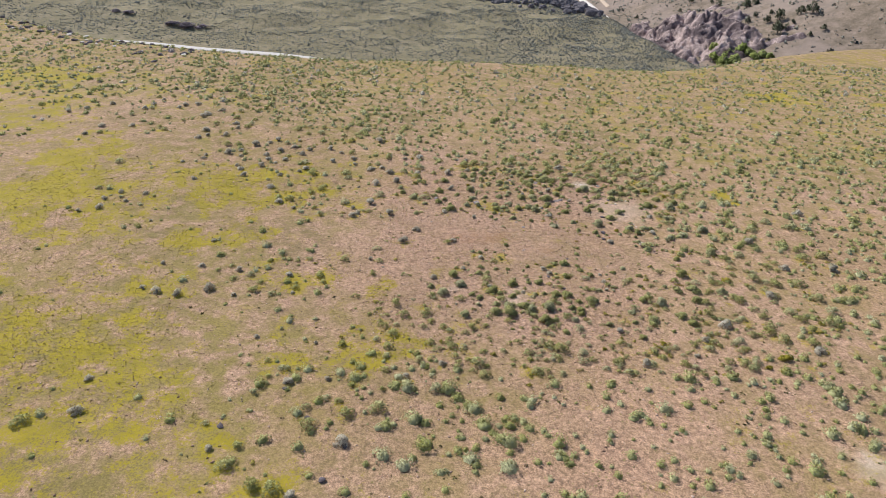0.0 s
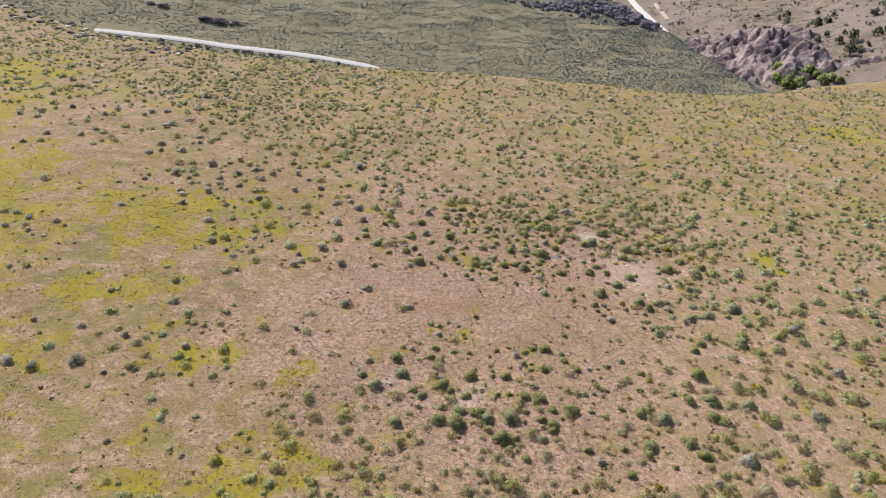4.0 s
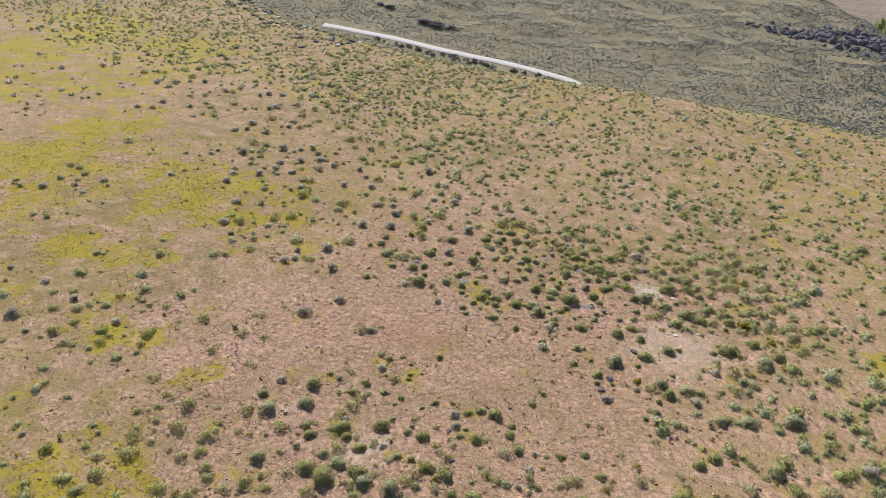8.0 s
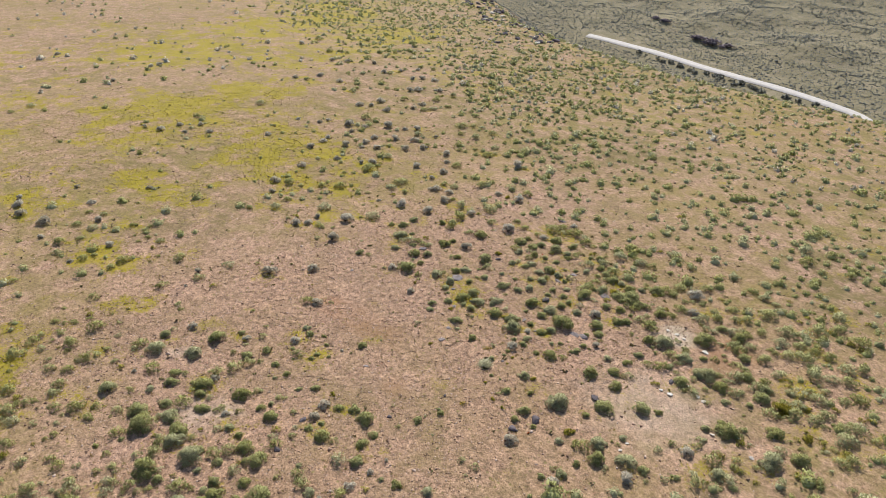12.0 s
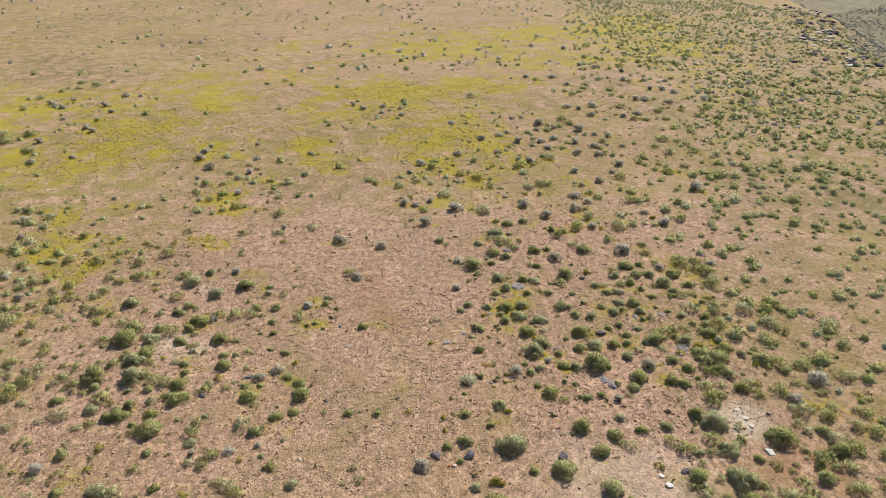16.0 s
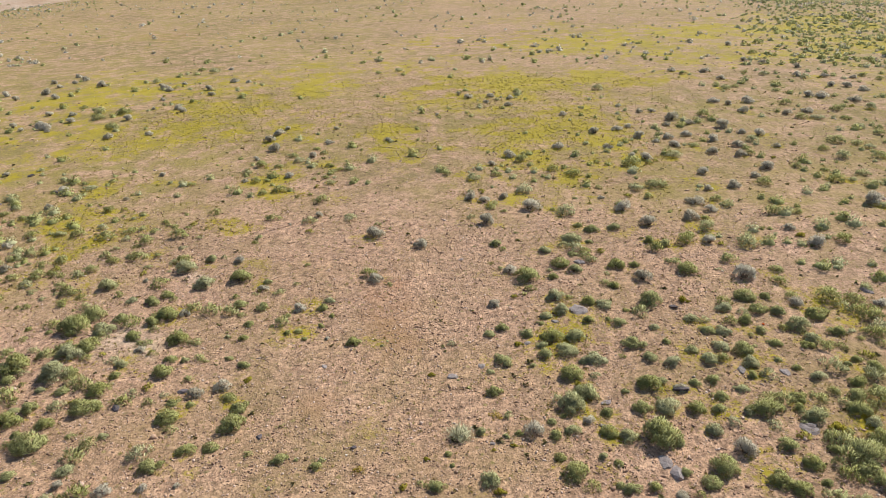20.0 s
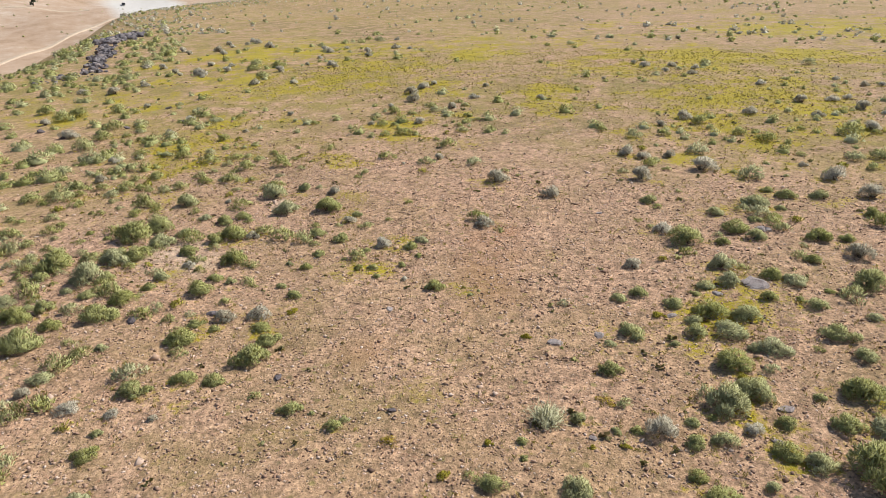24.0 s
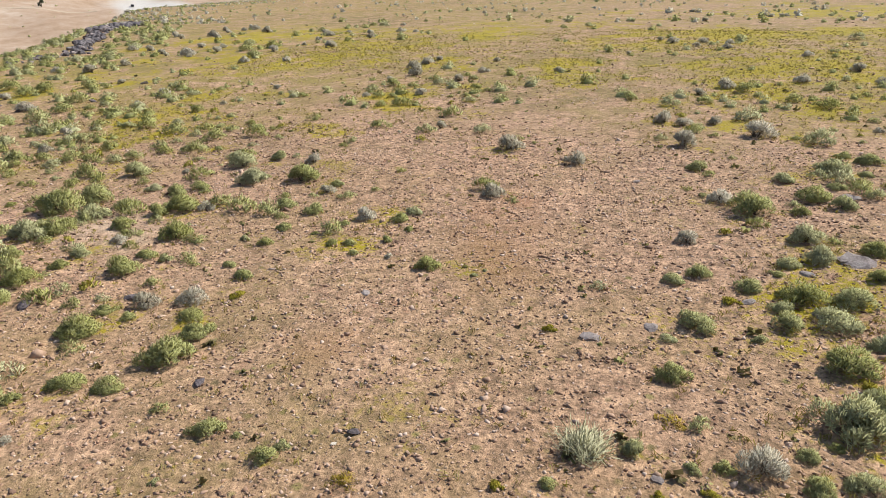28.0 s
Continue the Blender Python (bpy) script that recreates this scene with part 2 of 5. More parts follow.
M_GROUND = ground_material()
SAGE = ((0.31, 0.31, 0.075), (0.38, 0.38, 0.14), (0.5, 0.485, 0.29))
SILVER = ((0.4, 0.355, 0.26), (0.51, 0.46, 0.36), (0.63, 0.58, 0.48))
RABBIT = ((0.24, 0.21, 0.03), (0.32, 0.28, 0.04), (0.42, 0.36, 0.06))
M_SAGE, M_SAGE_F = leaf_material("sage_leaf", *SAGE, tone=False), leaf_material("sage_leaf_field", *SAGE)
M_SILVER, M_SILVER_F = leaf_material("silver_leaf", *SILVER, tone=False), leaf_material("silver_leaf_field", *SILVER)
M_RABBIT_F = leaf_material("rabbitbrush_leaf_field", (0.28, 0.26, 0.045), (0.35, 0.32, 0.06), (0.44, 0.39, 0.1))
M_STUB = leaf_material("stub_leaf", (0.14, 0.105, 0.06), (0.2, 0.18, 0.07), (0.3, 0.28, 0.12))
M_RABBIT = leaf_material("rabbitbrush_leaf", *RABBIT, tone=False)
M_HILLSHRUB = leaf_material("hill_shrub_leaf", (0.155, 0.158, 0.14), (0.215, 0.216, 0.19), (0.3, 0.29, 0.235))
M_JUNIPER = leaf_material("juniper_leaf", (0.06, 0.07, 0.045), (0.085, 0.095, 0.06), (0.12, 0.125, 0.08), tone=False)
M_WILLOW = leaf_material("willow_leaf", (0.22, 0.27, 0.065), (0.3, 0.35, 0.1), (0.4, 0.43, 0.17), tone=False)
M_STRAW = leaf_material("dry_grass_leaf", (0.26, 0.2, 0.05), (0.33, 0.27, 0.07), (0.42, 0.36, 0.14))
M_BUNCH = leaf_material("bunchgrass_leaf", (0.42, 0.41, 0.22), (0.5, 0.48, 0.3), (0.6, 0.57, 0.43), tone=False)
M_BARK = plain("bark", (0.16, 0.125, 0.095), 0.9)
M_THICKET = leaf_material("bare_willow_twigs", (0.2, 0.165, 0.19), (0.26, 0.215, 0.245), (0.34, 0.29, 0.31), tone=False)
M_BASALT = rock_material("basalt", [(0.3, (0.06, 0.052, 0.058)), (0.5, (0.14, 0.122, 0.128)), (0.7, (0.27, 0.24, 0.24))], 1.8)
M_FIELDROCK = rock_material("field_stone", [(0.3, (0.17, 0.13, 0.12)), (0.55, (0.3, 0.25, 0.235)), (0.75, (0.42, 0.37, 0.345))], 3.0)
M_DARKROCK = rock_material("dark_stone", [(0.3, (0.075, 0.06, 0.062)), (0.55, (0.14, 0.115, 0.12)), (0.75, (0.22, 0.18, 0.18))], 3.0)
M_PALEROCK = rock_material("pale_stone", [(0.3, (0.5, 0.43, 0.35)), (0.55, (0.63, 0.56, 0.48)), (0.75, (0.74, 0.68, 0.6))], 3.0)
M_TRACK = plain("dirt_track", (0.46, 0.355, 0.265), 0.95, 0.4, 0.8)
M_ROAD = plain("gravel_road", (0.6, 0.545, 0.49), 0.95, 0.4, 0.8)


def pebble_material():
    m, t, s = material("pebbles", 0.9, 0.15)
    g = t.nodes.new("ShaderNodeNewGeometry")
    c = ramp(t, g.outputs["Random Per Island"], [(0.0, (0.14, 0.085, 0.06)), (0.25, (0.27, 0.165, 0.115)), (0.48, (0.4, 0.255, 0.175)), (0.8, (0.48, 0.325, 0.24)), (1.0, (0.6, 0.46, 0.38))])
    t.links.new(mix(t, 0.4, c, ramp(t, noise_tex(t, g.outputs["Position"], 30, 4), [(0.3, grey(0.38)), (0.7, grey(0.62))]), "OVERLAY"), s.inputs["Base Color"])
    return m


M_PEBBLE = pebble_material()


def crag_material():
    m, t, s = material("canyon_rock", 0.9, 0.2)
    p = position(t)
    a, b = noise_tex(t, p, 0.06, 6, 0.65), noise_tex(t, p, 0.45, 8, 0.75)
    c = mix(t, ramp(t, a, [(0.46, grey(0)), (0.57, grey(1))]), (0.15, 0.11, 0.108), (0.5, 0.38, 0.34))
    c = mix(t, 0.9, c, ramp(t, b, [(0.3, grey(0.3)), (0.5, grey(0.5)), (0.68, grey(0.68))]), "OVERLAY")
    t.links.new(c, s.inputs["Base Color"])
    bump(t, s, b, 0.9, 1.6)
    return m


M_CRAG = crag_material()


# ---------------------------------------------------------------- mesh tools
def mesh_of(name, verts, faces, mat, smooth=False, normals=None, **attrs):
    me = bpy.data.meshes.new(name)
    if isinstance(faces, np.ndarray):
        n, k = faces.shape
        me.vertices.add(len(verts))
        me.vertices.foreach_set("co", np.asarray(verts, np.float32).ravel())
        me.loops.add(n * k)
        me.loops.foreach_set("vertex_index", faces.astype(np.int32).ravel())
        me.polygons.add(n)
        me.polygons.foreach_set("loop_start", np.arange(0, n * k, k, dtype=np.int32))
        me.update(calc_edges=True)
    else:
        me.from_pydata(verts, [], faces)
    for key, values in attrs.items():
        me.attributes.new(key, "FLOAT", "POINT").data.foreach_set("value", np.asarray(values, dtype=np.float32))
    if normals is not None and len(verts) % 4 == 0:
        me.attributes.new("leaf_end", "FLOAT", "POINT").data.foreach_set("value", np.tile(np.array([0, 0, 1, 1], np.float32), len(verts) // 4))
    me.materials.append(mat)
    if smooth:
        me.polygons.foreach_set("use_smooth", np.ones(len(me.polygons), bool))
    me.update()
    if normals is not None:
        me.polygons.foreach_set("use_smooth", np.ones(len(me.polygons), bool))
        me.normals_split_custom_set_from_vertices(normals.astype(np.float32))
    return me


def part(name, me, parent, label=""):
    ob = new(name, me)
    ob.parent = parent
    return tagged(ob, label)


def blades(r, centre, out, length, width, droop=0.25):
    """Tapered leaf blades as quads: at centre, along out; all arrays of rows."""
    n = len(centre)
    d = out + r.normal(0, droop, (n, 3))
    d /= np.linalg.norm(d, axis=1)[:, None] + 1e-9
    side = np.cross(d, r.normal(0, 1, (n, 3)))
    side /= np.linalg.norm(side, axis=1)[:, None] + 1e-9
    le = (length * r.uniform(0.7, 1.3, n))[:, None]
    wi = (width * r.uniform(0.7, 1.3, n))[:, None]
    a, b = centre - d * le * 0.5, centre + d * le * 0.5
    turn = np.sign(np.einsum("ij,ij->i", np.cross(side, d), out))[:, None]
    side = side * np.where(turn == 0, 1, turn)
    v = np.stack([a - side * wi * 0.35, a + side * wi * 0.35, b + side * wi * 0.5, b - side * wi * 0.5], 1)
    return v.reshape(-1, 3)


def quads(n, start=0):
    return (np.arange(n * 4).reshape(n, 4) + start)


def bush_blades(seed, n, length, width, tall=0.85, lobes=7, up=0.5, droop=0.28, spread=0.78, fat=1.0):
    """The leaves of a lobed shrub of radius 1 that stands on z = 0."""
    r = np.random.default_rng(seed)
    ang = r.uniform(0, math.tau, lobes)
    dist = r.uniform(0.2, spread, lobes)
    dist[0] = 0.05
    lc = np.stack([np.cos(ang) * dist, np.sin(ang) * dist, r.uniform(0.12, 0.3, lobes) * tall + (0.3 * tall) * (dist < 0.35)], 1)
    lr = fat * r.uniform(0.24, 0.46, lobes) * (1.15 - 0.35 * dist)
    pick = r.integers(0, lobes, n)
    d = r.normal(0, 1, (n, 3))
    d[:, 2] = np.abs(d[:, 2]) * 1.1 - 0.25
    d /= np.linalg.norm(d, axis=1)[:, None]
    rad = lr[pick] * r.uniform(0.55, 1.0, n) ** 0.6 * (1 + 0.15 * np.sin(d[:, 0] * 7 + pick) * np.cos(d[:, 1] * 6))
    c = lc[pick] + d * rad[:, None] * np.array([1, 1, tall])
    c[:, 2] = np.maximum(c[:, 2], 0.03)
    nrm = c - np.array([0, 0, 0.1 * tall])
    nrm = nrm / (np.linalg.norm(nrm, axis=1)[:, None] + 1e-9) * 0.6 + d * 0.5 + r.normal(0, 0.22, (n, 3)) + np.array([0, 0, 0.25])
    v = blades(r, c, d * 0.75 + np.array([0, 0, up]), length, width, droop)
    return v, np.repeat(nrm / np.linalg.norm(nrm, axis=1)[:, None], 4, 0)


def bush_core(seed, sides, rings, tall):
    """The dense inner mound of a shrub of radius 1: quads of its own leaves' colour, with rounded normals."""
    r = np.random.default_rng(seed)
    bump_ = 1 + r.normal(0, 0.13, (len(rings), sides))
    a = (np.arange(sides) + r.uniform(-0.2, 0.2, sides)) * math.tau / sides
    rad = np.array([q for q, _ in rings])[:, None] * bump_
    off = r.normal(0, 0.08, 2)
    P = np.stack([rad * np.cos(a), rad * np.sin(a), np.array([z for _, z in rings])[:, None] * tall * (1 + r.normal(0, 0.1, (len(rings), sides)))], -1)
    P[1:, :, :2] += off
    N = P * np.array([0.9, 0.9, 0.8]) + np.array([0, 0, 0.12])
    N /= np.linalg.norm(N, axis=-1)[..., None]
    def ring_quads(Q):
        nxt = np.roll(Q, -1, 1)
        return np.stack([Q[:-1], nxt[:-1], nxt[1:], Q[1:]], 2).reshape(-1, 3)
    v, q = ring_quads(P), ring_quads(N)
    if sides == 4:
        v, q = np.r_[v, P[-1]], np.r_[q, N[-1]]
    return v, q


def twig_mesh(seed, n, length, mat, thick=0.028, spread=0.75):
    """Woody stems that fan out from the foot of a shrub."""
    r = np.random.default_rng(seed)
    V, Fc = [], []
    for i in range(n):
        a = r.uniform(0, math.tau)
        top = np.array([math.cos(a) * r.uniform(0.2, spread), math.sin(a) * r.uniform(0.2, spread), r.uniform(0.35, length)])
        mid = top * np.array([0.4, 0.4, 0.55]) + r.normal(0, 0.04, 3)
        base = np.array([math.cos(a), math.sin(a), 0]) * 0.05 + np.array([0, 0, -0.06])
        for q, w in ((base, thick), (mid, thick * 0.7), (top, thick * 0.25)):
            for k in range(3):
                b = a + k * math.tau / 3
                V.append(q + w * np.array([math.cos(b), math.sin(b), 0.2 * k - 0.2]))
        o = i * 9
        for s in (0, 3):
            for k in range(3):
                Fc.append((o + s + k, o + s + (k + 1) % 3, o + s + 3 + (k + 1) % 3, o + s + 3 + k))
    return mesh_of("stem", [tuple(v) for v in V], Fc, mat)


def rock_mesh(name, seed, mat, flat=0.6, rough=0.28, sub=2):
    """A weathered, broken stone of radius 1, partly in the ground."""
    r = np.random.default_rng(seed)
    bm = bmesh.new()
    bmesh.ops.create_icosphere(bm, subdivisions=sub, radius=1)
    cuts = [(Vector(r.normal(0, 1, 3)).normalized(), r.uniform(0.55, 0.85)) for _ in range(9)]
    off = Vector(r.uniform(-50, 50, 3))
    for v in bm.verts:
        for nrm, d in cuts:
            over = v.co.dot(nrm) - d
            if over > 0:
                v.co -= nrm * over * 0.92
        v.co *= 1 + rough * noise.noise(v.co * 1.7 + off) + 0.09 * noise.noise(v.co * 5 + off)
        v.co.x *= 1.2
        v.co.z *= flat
    me = bpy.data.meshes.new(name)
    bm.to_mesh(me)
    bm.free()
    me.materials.append(mat)
    return me


# ---------------------------------------------------------------- ground
def spaced(lo, hi, step, grow_lo, grow_hi, far_lo, far_hi):
    mid = list(np.arange(lo, hi + step / 2, step))
    a, s = [mid[0]], step
    while a[-1] > far_lo:
        s *= grow_lo
        a.append(a[-1] - s)
    b, s = [mid[-1]], step
    while b[-1] < far_hi:
        s *= grow_hi
        b.append(b[-1] + s)
    return np.array(a[:0:-1] + mid + b[1:])


def ellipse_field(x, y, rows):
    """The cover that a few soft-edged patches (x, y, radius, radius, turn, strength) give."""
    out = np.zeros_like(x)
    for px, py, ra, rb, turn, strength in rows:
        c, s = math.cos(radians(turn)), math.sin(radians(turn))
        u, v = ((x - px) * c + (y - py) * s) / ra, (-(x - px) * s + (y - py) * c) / rb
        d = np.sqrt(u * u + v * v) + 0.4 * waves(x, y, max(ra, rb) * 0.9, int(abs(px * 7 + py))) + 0.25 * waves(x, y, max(ra, rb) * 0.3, int(abs(px * 5 + py)))
        out = np.maximum(out, strength * np.clip(1.45 - 0.9 * d, 0, 1))
    return out


def smooth01(v, lo, hi):
    u = np.clip((v - lo) / (hi - lo), 0, 1)
    return u * u * (3 - 2 * u)


CANYON_ROAD = [(114.6, 478.0), (114.6, 520.0), (114.0, 560.0), (114.0, 621.0), (116.7, 730.0), (120.6, 860.0), (124.0, 980.0)]
CANYON_TRACK = [(125.1, 561.9), (126.2, 582.9), (127.6, 611.0), (130.1, 639.8)]
GRASS_NEAR = [(-26.8, 81.4, 7.7, 4.3, 178, 1.00), (-17.7, 84.2, 5.2, 2.4, 175, 0.70), (-29.4, 68.2, 1.8, 2.2, -172, 1.00), (-23.7, 71.1, 3.1, 3.7, -173, 0.80), (-6.9, 59.7, 1.0, 1.0, -159, 0.90), (-30.3, 53.0, 5.5, 8.5, -160, 0.60), (-29.8, 68.2, 3.2, 1.5, 116, 1.00), (-26.3, 85.8, 4.7, 5.1, 109, 1.00), (-33.4, 85.7, 4.1, 3.7, 113, 0.90), (-47.1, 84.8, 4.3, 3.0, 120, 0.70), (-23.3, 71.0, 2.4, 3.1, 111, 0.55), (-6.5, 61.2, 2.4, 1.1, 100, 0.60), (-19.2, 83.5, 9.4, 6.5, 175, 0.35), (-7.3, 59.9, 2.0, 1.4, -149, 0.50), (0.4, 89.5, 0.6, 1.3, 166, 0.40), (-45, 78, 11, 15, 10, 0.62), (-27, 85, 6, 4, 150, 1.0), (-22, 85, 7, 6, 30, 0.5), (-14, 63, 5, 3, 20, 0.5), (-36, 49, 9, 7, 140, 0.7), (-47, 30, 12, 7, 150, 0.75), (-24, 36, 14, 9, 150, 0.5), (-8, 50, 8, 5, 20, 0.45)]
GRASS_FAR = [(-49.4, 78.2, 5.9, 9.8, -179, 0.85), (-47.7, 56.6, 6.0, 4.0, -166, 0.85), (-51.6, 92.4, 7.8, 8.9, 172, 0.60), (-80.6, 93.0, 11.9, 21.8, 174, 0.75), (-76.4, 116.7, 16.1, 10.2, 163, 0.40), (-48.6, 80.0, 2.4, 4.9, 116, 0.60), (-55.7, 91.6, 2.6, 4.8, 116, 0.50), (-76.6, 132.0, 7.4, 8.9, 116, 0.70), (-88.9, 106.7, 18.3, 31.5, 152, 0.42), (-48.3, 34.4, 9.2, 10.2, -154, 0.45), (-28.6, 49.9, 5.8, 14.9, -151, 0.60), (38.2, 89.8, 1.9, 1.9, 70, 0.70), (73.5, 150.1, 4.7, 4.9, 66, 0.70), (-95, 117, 16, 9, 150, 0.9), (-70, 108, 12, 9, 160, 0.6), (-110, 138, 16, 10, 140, 0.7), (-60, 60, 16, 14, 20, 0.4), (-50, 42, 10, 8, 150, 0.55)]
PALE = [(22.3, 83.2, 3.0, 3.4, 130, 0.36), (18.5, 91.0, 1.2, 1.1, 128, 0.90), (32.3, 39.1, 1.5, 1.8, 61, 0.70), (6.3, 59.8, 1.3, 1.1, 163, 0.40), (0.1, 61.4, 1.1, 0.5, -145, 0.30), (7.0, 61.6, 0.9, 0.7, -154, 0.50)]
RED = [(-106.9, 10.6, 6.4, 5.1, -155, 0.90), (3.2, 73.4, 3.1, 0.9, -172, 0.55), (21.9, 92.1, 1.7, 1.5, 124, 0.90), (-3.3, 149.1, 6.3, 7.2, 103, 0.40), (4.4, 73.2, 2.7, 1.2, -163, 0.50), (11.0, 71.2, 0.7, 0.8, -151, 0.50)]
# where the larger shrubs grow: x, y, width
sage_near_a = [(1.3, 56.6, 1.24), (5.6, 54.7, 0.38), (5.9, 56.0, 0.37), (9.0, 56.2, 1.44), (10.0, 56.6, 0.71), (10.7, 54.8, 0.73), (11.9, 56.9, 0.77), (15.1, 56.3, 0.74), (17.8, 56.9, 0.67), (18.0, 54.5, 0.87), (21.3, 55.8, 0.53), (-2.1, 61.5, 0.73), (-0.9, 60.4, 1.30), (1.0, 62.2, 1.24), (2.0, 60.5, 0.76), (2.6, 58.7, 0.56), (2.8, 60.0, 0.80), (4.2, 57.5, 1.14), (4.2, 61.5, 1.24), (4.4, 59.0, 0.79), (4.9, 60.9, 0.83), (5.6, 58.7, 1.07), (5.6, 57.2, 1.55), (6.1, 60.6, 0.89), (6.4, 63.0, 1.12), (7.2, 58.7, 1.16), (7.9, 58.3, 1.03), (8.5, 61.2, 0.64), (9.2, 59.1, 0.71), (9.5, 61.4, 0.55)]
sage_near_b = [(9.5, 58.5, 1.44), (10.6, 58.5, 0.51), (10.6, 61.2, 0.99), (10.7, 59.6, 0.61), (11.7, 61.8, 0.41), (11.8, 61.2, 1.22), (11.9, 58.9, 0.77), (12.0, 58.2, 0.50), (12.7, 57.9, 0.71), (12.8, 58.5, 0.98), (12.8, 60.1, 0.69), (13.5, 59.3, 0.43), (13.5, 63.0, 0.40), (14.2, 60.3, 1.28), (15.4, 62.5, 0.68), (15.8, 60.5, 0.60), (17.9, 58.7, 0.84), (18.2, 61.3, 0.56), (19.6, 60.9, 1.03), (19.8, 57.5, 1.14), (21.4, 60.8, 1.45), (22.9, 58.4, 1.17), (23.7, 57.4, 1.09), (25.4, 61.7, 1.07), (0.3, 64.0, 1.39), (0.5, 65.7, 0.51), (2.9, 64.9, 0.79), (3.2, 66.2, 0.69), (3.9, 67.8, 0.36), (4.8, 66.1, 0.55)]
sage_near_c = [(4.9, 67.3, 0.28), (5.4, 68.8, 0.40), (5.6, 68.3, 0.41), (6.0, 65.4, 0.32), (6.1, 66.2, 0.52), (7.8, 66.1, 0.40), (8.1, 63.4, 0.64), (8.1, 64.1, 0.42), (8.3, 67.0, 0.57), (9.2, 63.5, 0.95), (10.8, 67.2, 0.63), (11.2, 64.9, 0.52), (11.3, 65.7, 0.42), (11.4, 67.9, 0.71), (12.3, 65.1, 1.00), (12.6, 68.0, 1.17), (13.9, 67.6, 0.64), (14.1, 66.7, 0.73), (14.9, 66.0, 0.40), (15.1, 65.6, 0.79), (16.9, 66.1, 0.37), (17.7, 66.5, 0.63), (19.0, 67.6, 0.68), (20.0, 63.9, 0.58), (20.5, 66.2, 0.68), (22.7, 64.0, 0.59), (23.9, 63.3, 1.00), (25.4, 66.9, 1.45), (25.7, 63.7, 1.45), (28.8, 63.8, 1.12)]
sage_near_d = [(2.4, 69.7, 0.56), (3.2, 69.5, 0.61), (4.0, 70.2, 0.35), (4.9, 69.8, 0.41), (6.1, 69.3, 0.33), (6.1, 72.8, 0.18), (6.2, 73.4, 0.18), (6.4, 71.8, 0.67), (6.6, 73.2, 0.24), (14.3, 71.1, 0.22), (14.3, 72.1, 0.29), (14.4, 70.5, 0.66), (14.7, 72.0, 0.48), (15.8, 70.5, 0.19), (21.8, 73.3, 0.54), (22.4, 74.3, 0.70), (26.0, 70.7, 0.92), (26.8, 71.8, 0.93), (30.6, 72.6, 1.25), (-4.2, 78.5, 0.79), (0.1, 80.3, 1.42), (4.6, 80.8, 0.38), (5.1, 78.9, 0.58), (5.5, 80.1, 0.74), (5.6, 78.3, 0.62), (6.5, 80.8, 0.57), (7.3, 80.9, 0.66), (7.8, 78.9, 0.87), (8.1, 80.3, 0.34), (8.6, 78.4, 0.38)]
sage_near_e = [(9.2, 77.0, 0.15), (10.0, 78.6, 0.66), (11.9, 80.9, 0.43), (12.6, 78.1, 0.47), (12.6, 79.6, 0.34), (12.7, 81.0, 0.51), (12.8, 79.1, 0.30), (13.9, 76.9, 0.34), (14.5, 77.1, 0.25), (15.3, 78.5, 0.82), (15.6, 76.6, 0.62), (16.7, 77.7, 0.48), (17.6, 76.2, 0.82), (17.8, 75.2, 0.58), (18.3, 78.4, 1.37), (18.9, 75.7, 0.46), (20.1, 79.1, 0.53), (20.4, 80.5, 1.20), (20.6, 76.1, 0.57), (22.2, 77.8, 1.13), (22.4, 75.6, 0.50), (22.7, 79.4, 0.52), (22.9, 76.8, 1.11), (24.0, 78.0, 1.11), (25.0, 78.3, 0.67), (26.4, 79.3, 0.50), (26.8, 75.9, 0.98), (28.6, 76.8, 1.29), (31.5, 78.4, 1.45), (-7.0, 83.7, 0.64)]
sage_near_f = [(-6.5, 85.9, 0.78), (-6.2, 84.5, 0.86), (-4.7, 83.1, 1.21), (-4.4, 84.1, 0.54), (-3.2, 81.4, 0.73), (-2.7, 83.0, 0.59), (-1.5, 82.2, 1.00), (-1.4, 86.3, 0.64), (-1.3, 85.3, 1.01), (-0.7, 82.9, 0.90), (0.0, 81.7, 0.57), (1.0, 84.9, 0.66), (2.2, 81.7, 0.93), (2.6, 83.3, 0.86), (2.7, 86.4, 1.28), (2.9, 84.1, 0.86), (3.4, 85.1, 0.34), (3.5, 81.9, 0.82), (4.0, 81.1, 0.58), (4.3, 84.1, 0.33), (4.5, 83.1, 0.64), (4.7, 84.6, 0.72), (5.0, 86.2, 0.50), (5.8, 82.4, 0.98), (5.9, 81.3, 1.02), (6.2, 86.5, 0.43), (6.5, 85.0, 0.95), (6.9, 81.9, 1.06), (7.5, 85.5, 0.67), (7.6, 83.1, 0.92)]
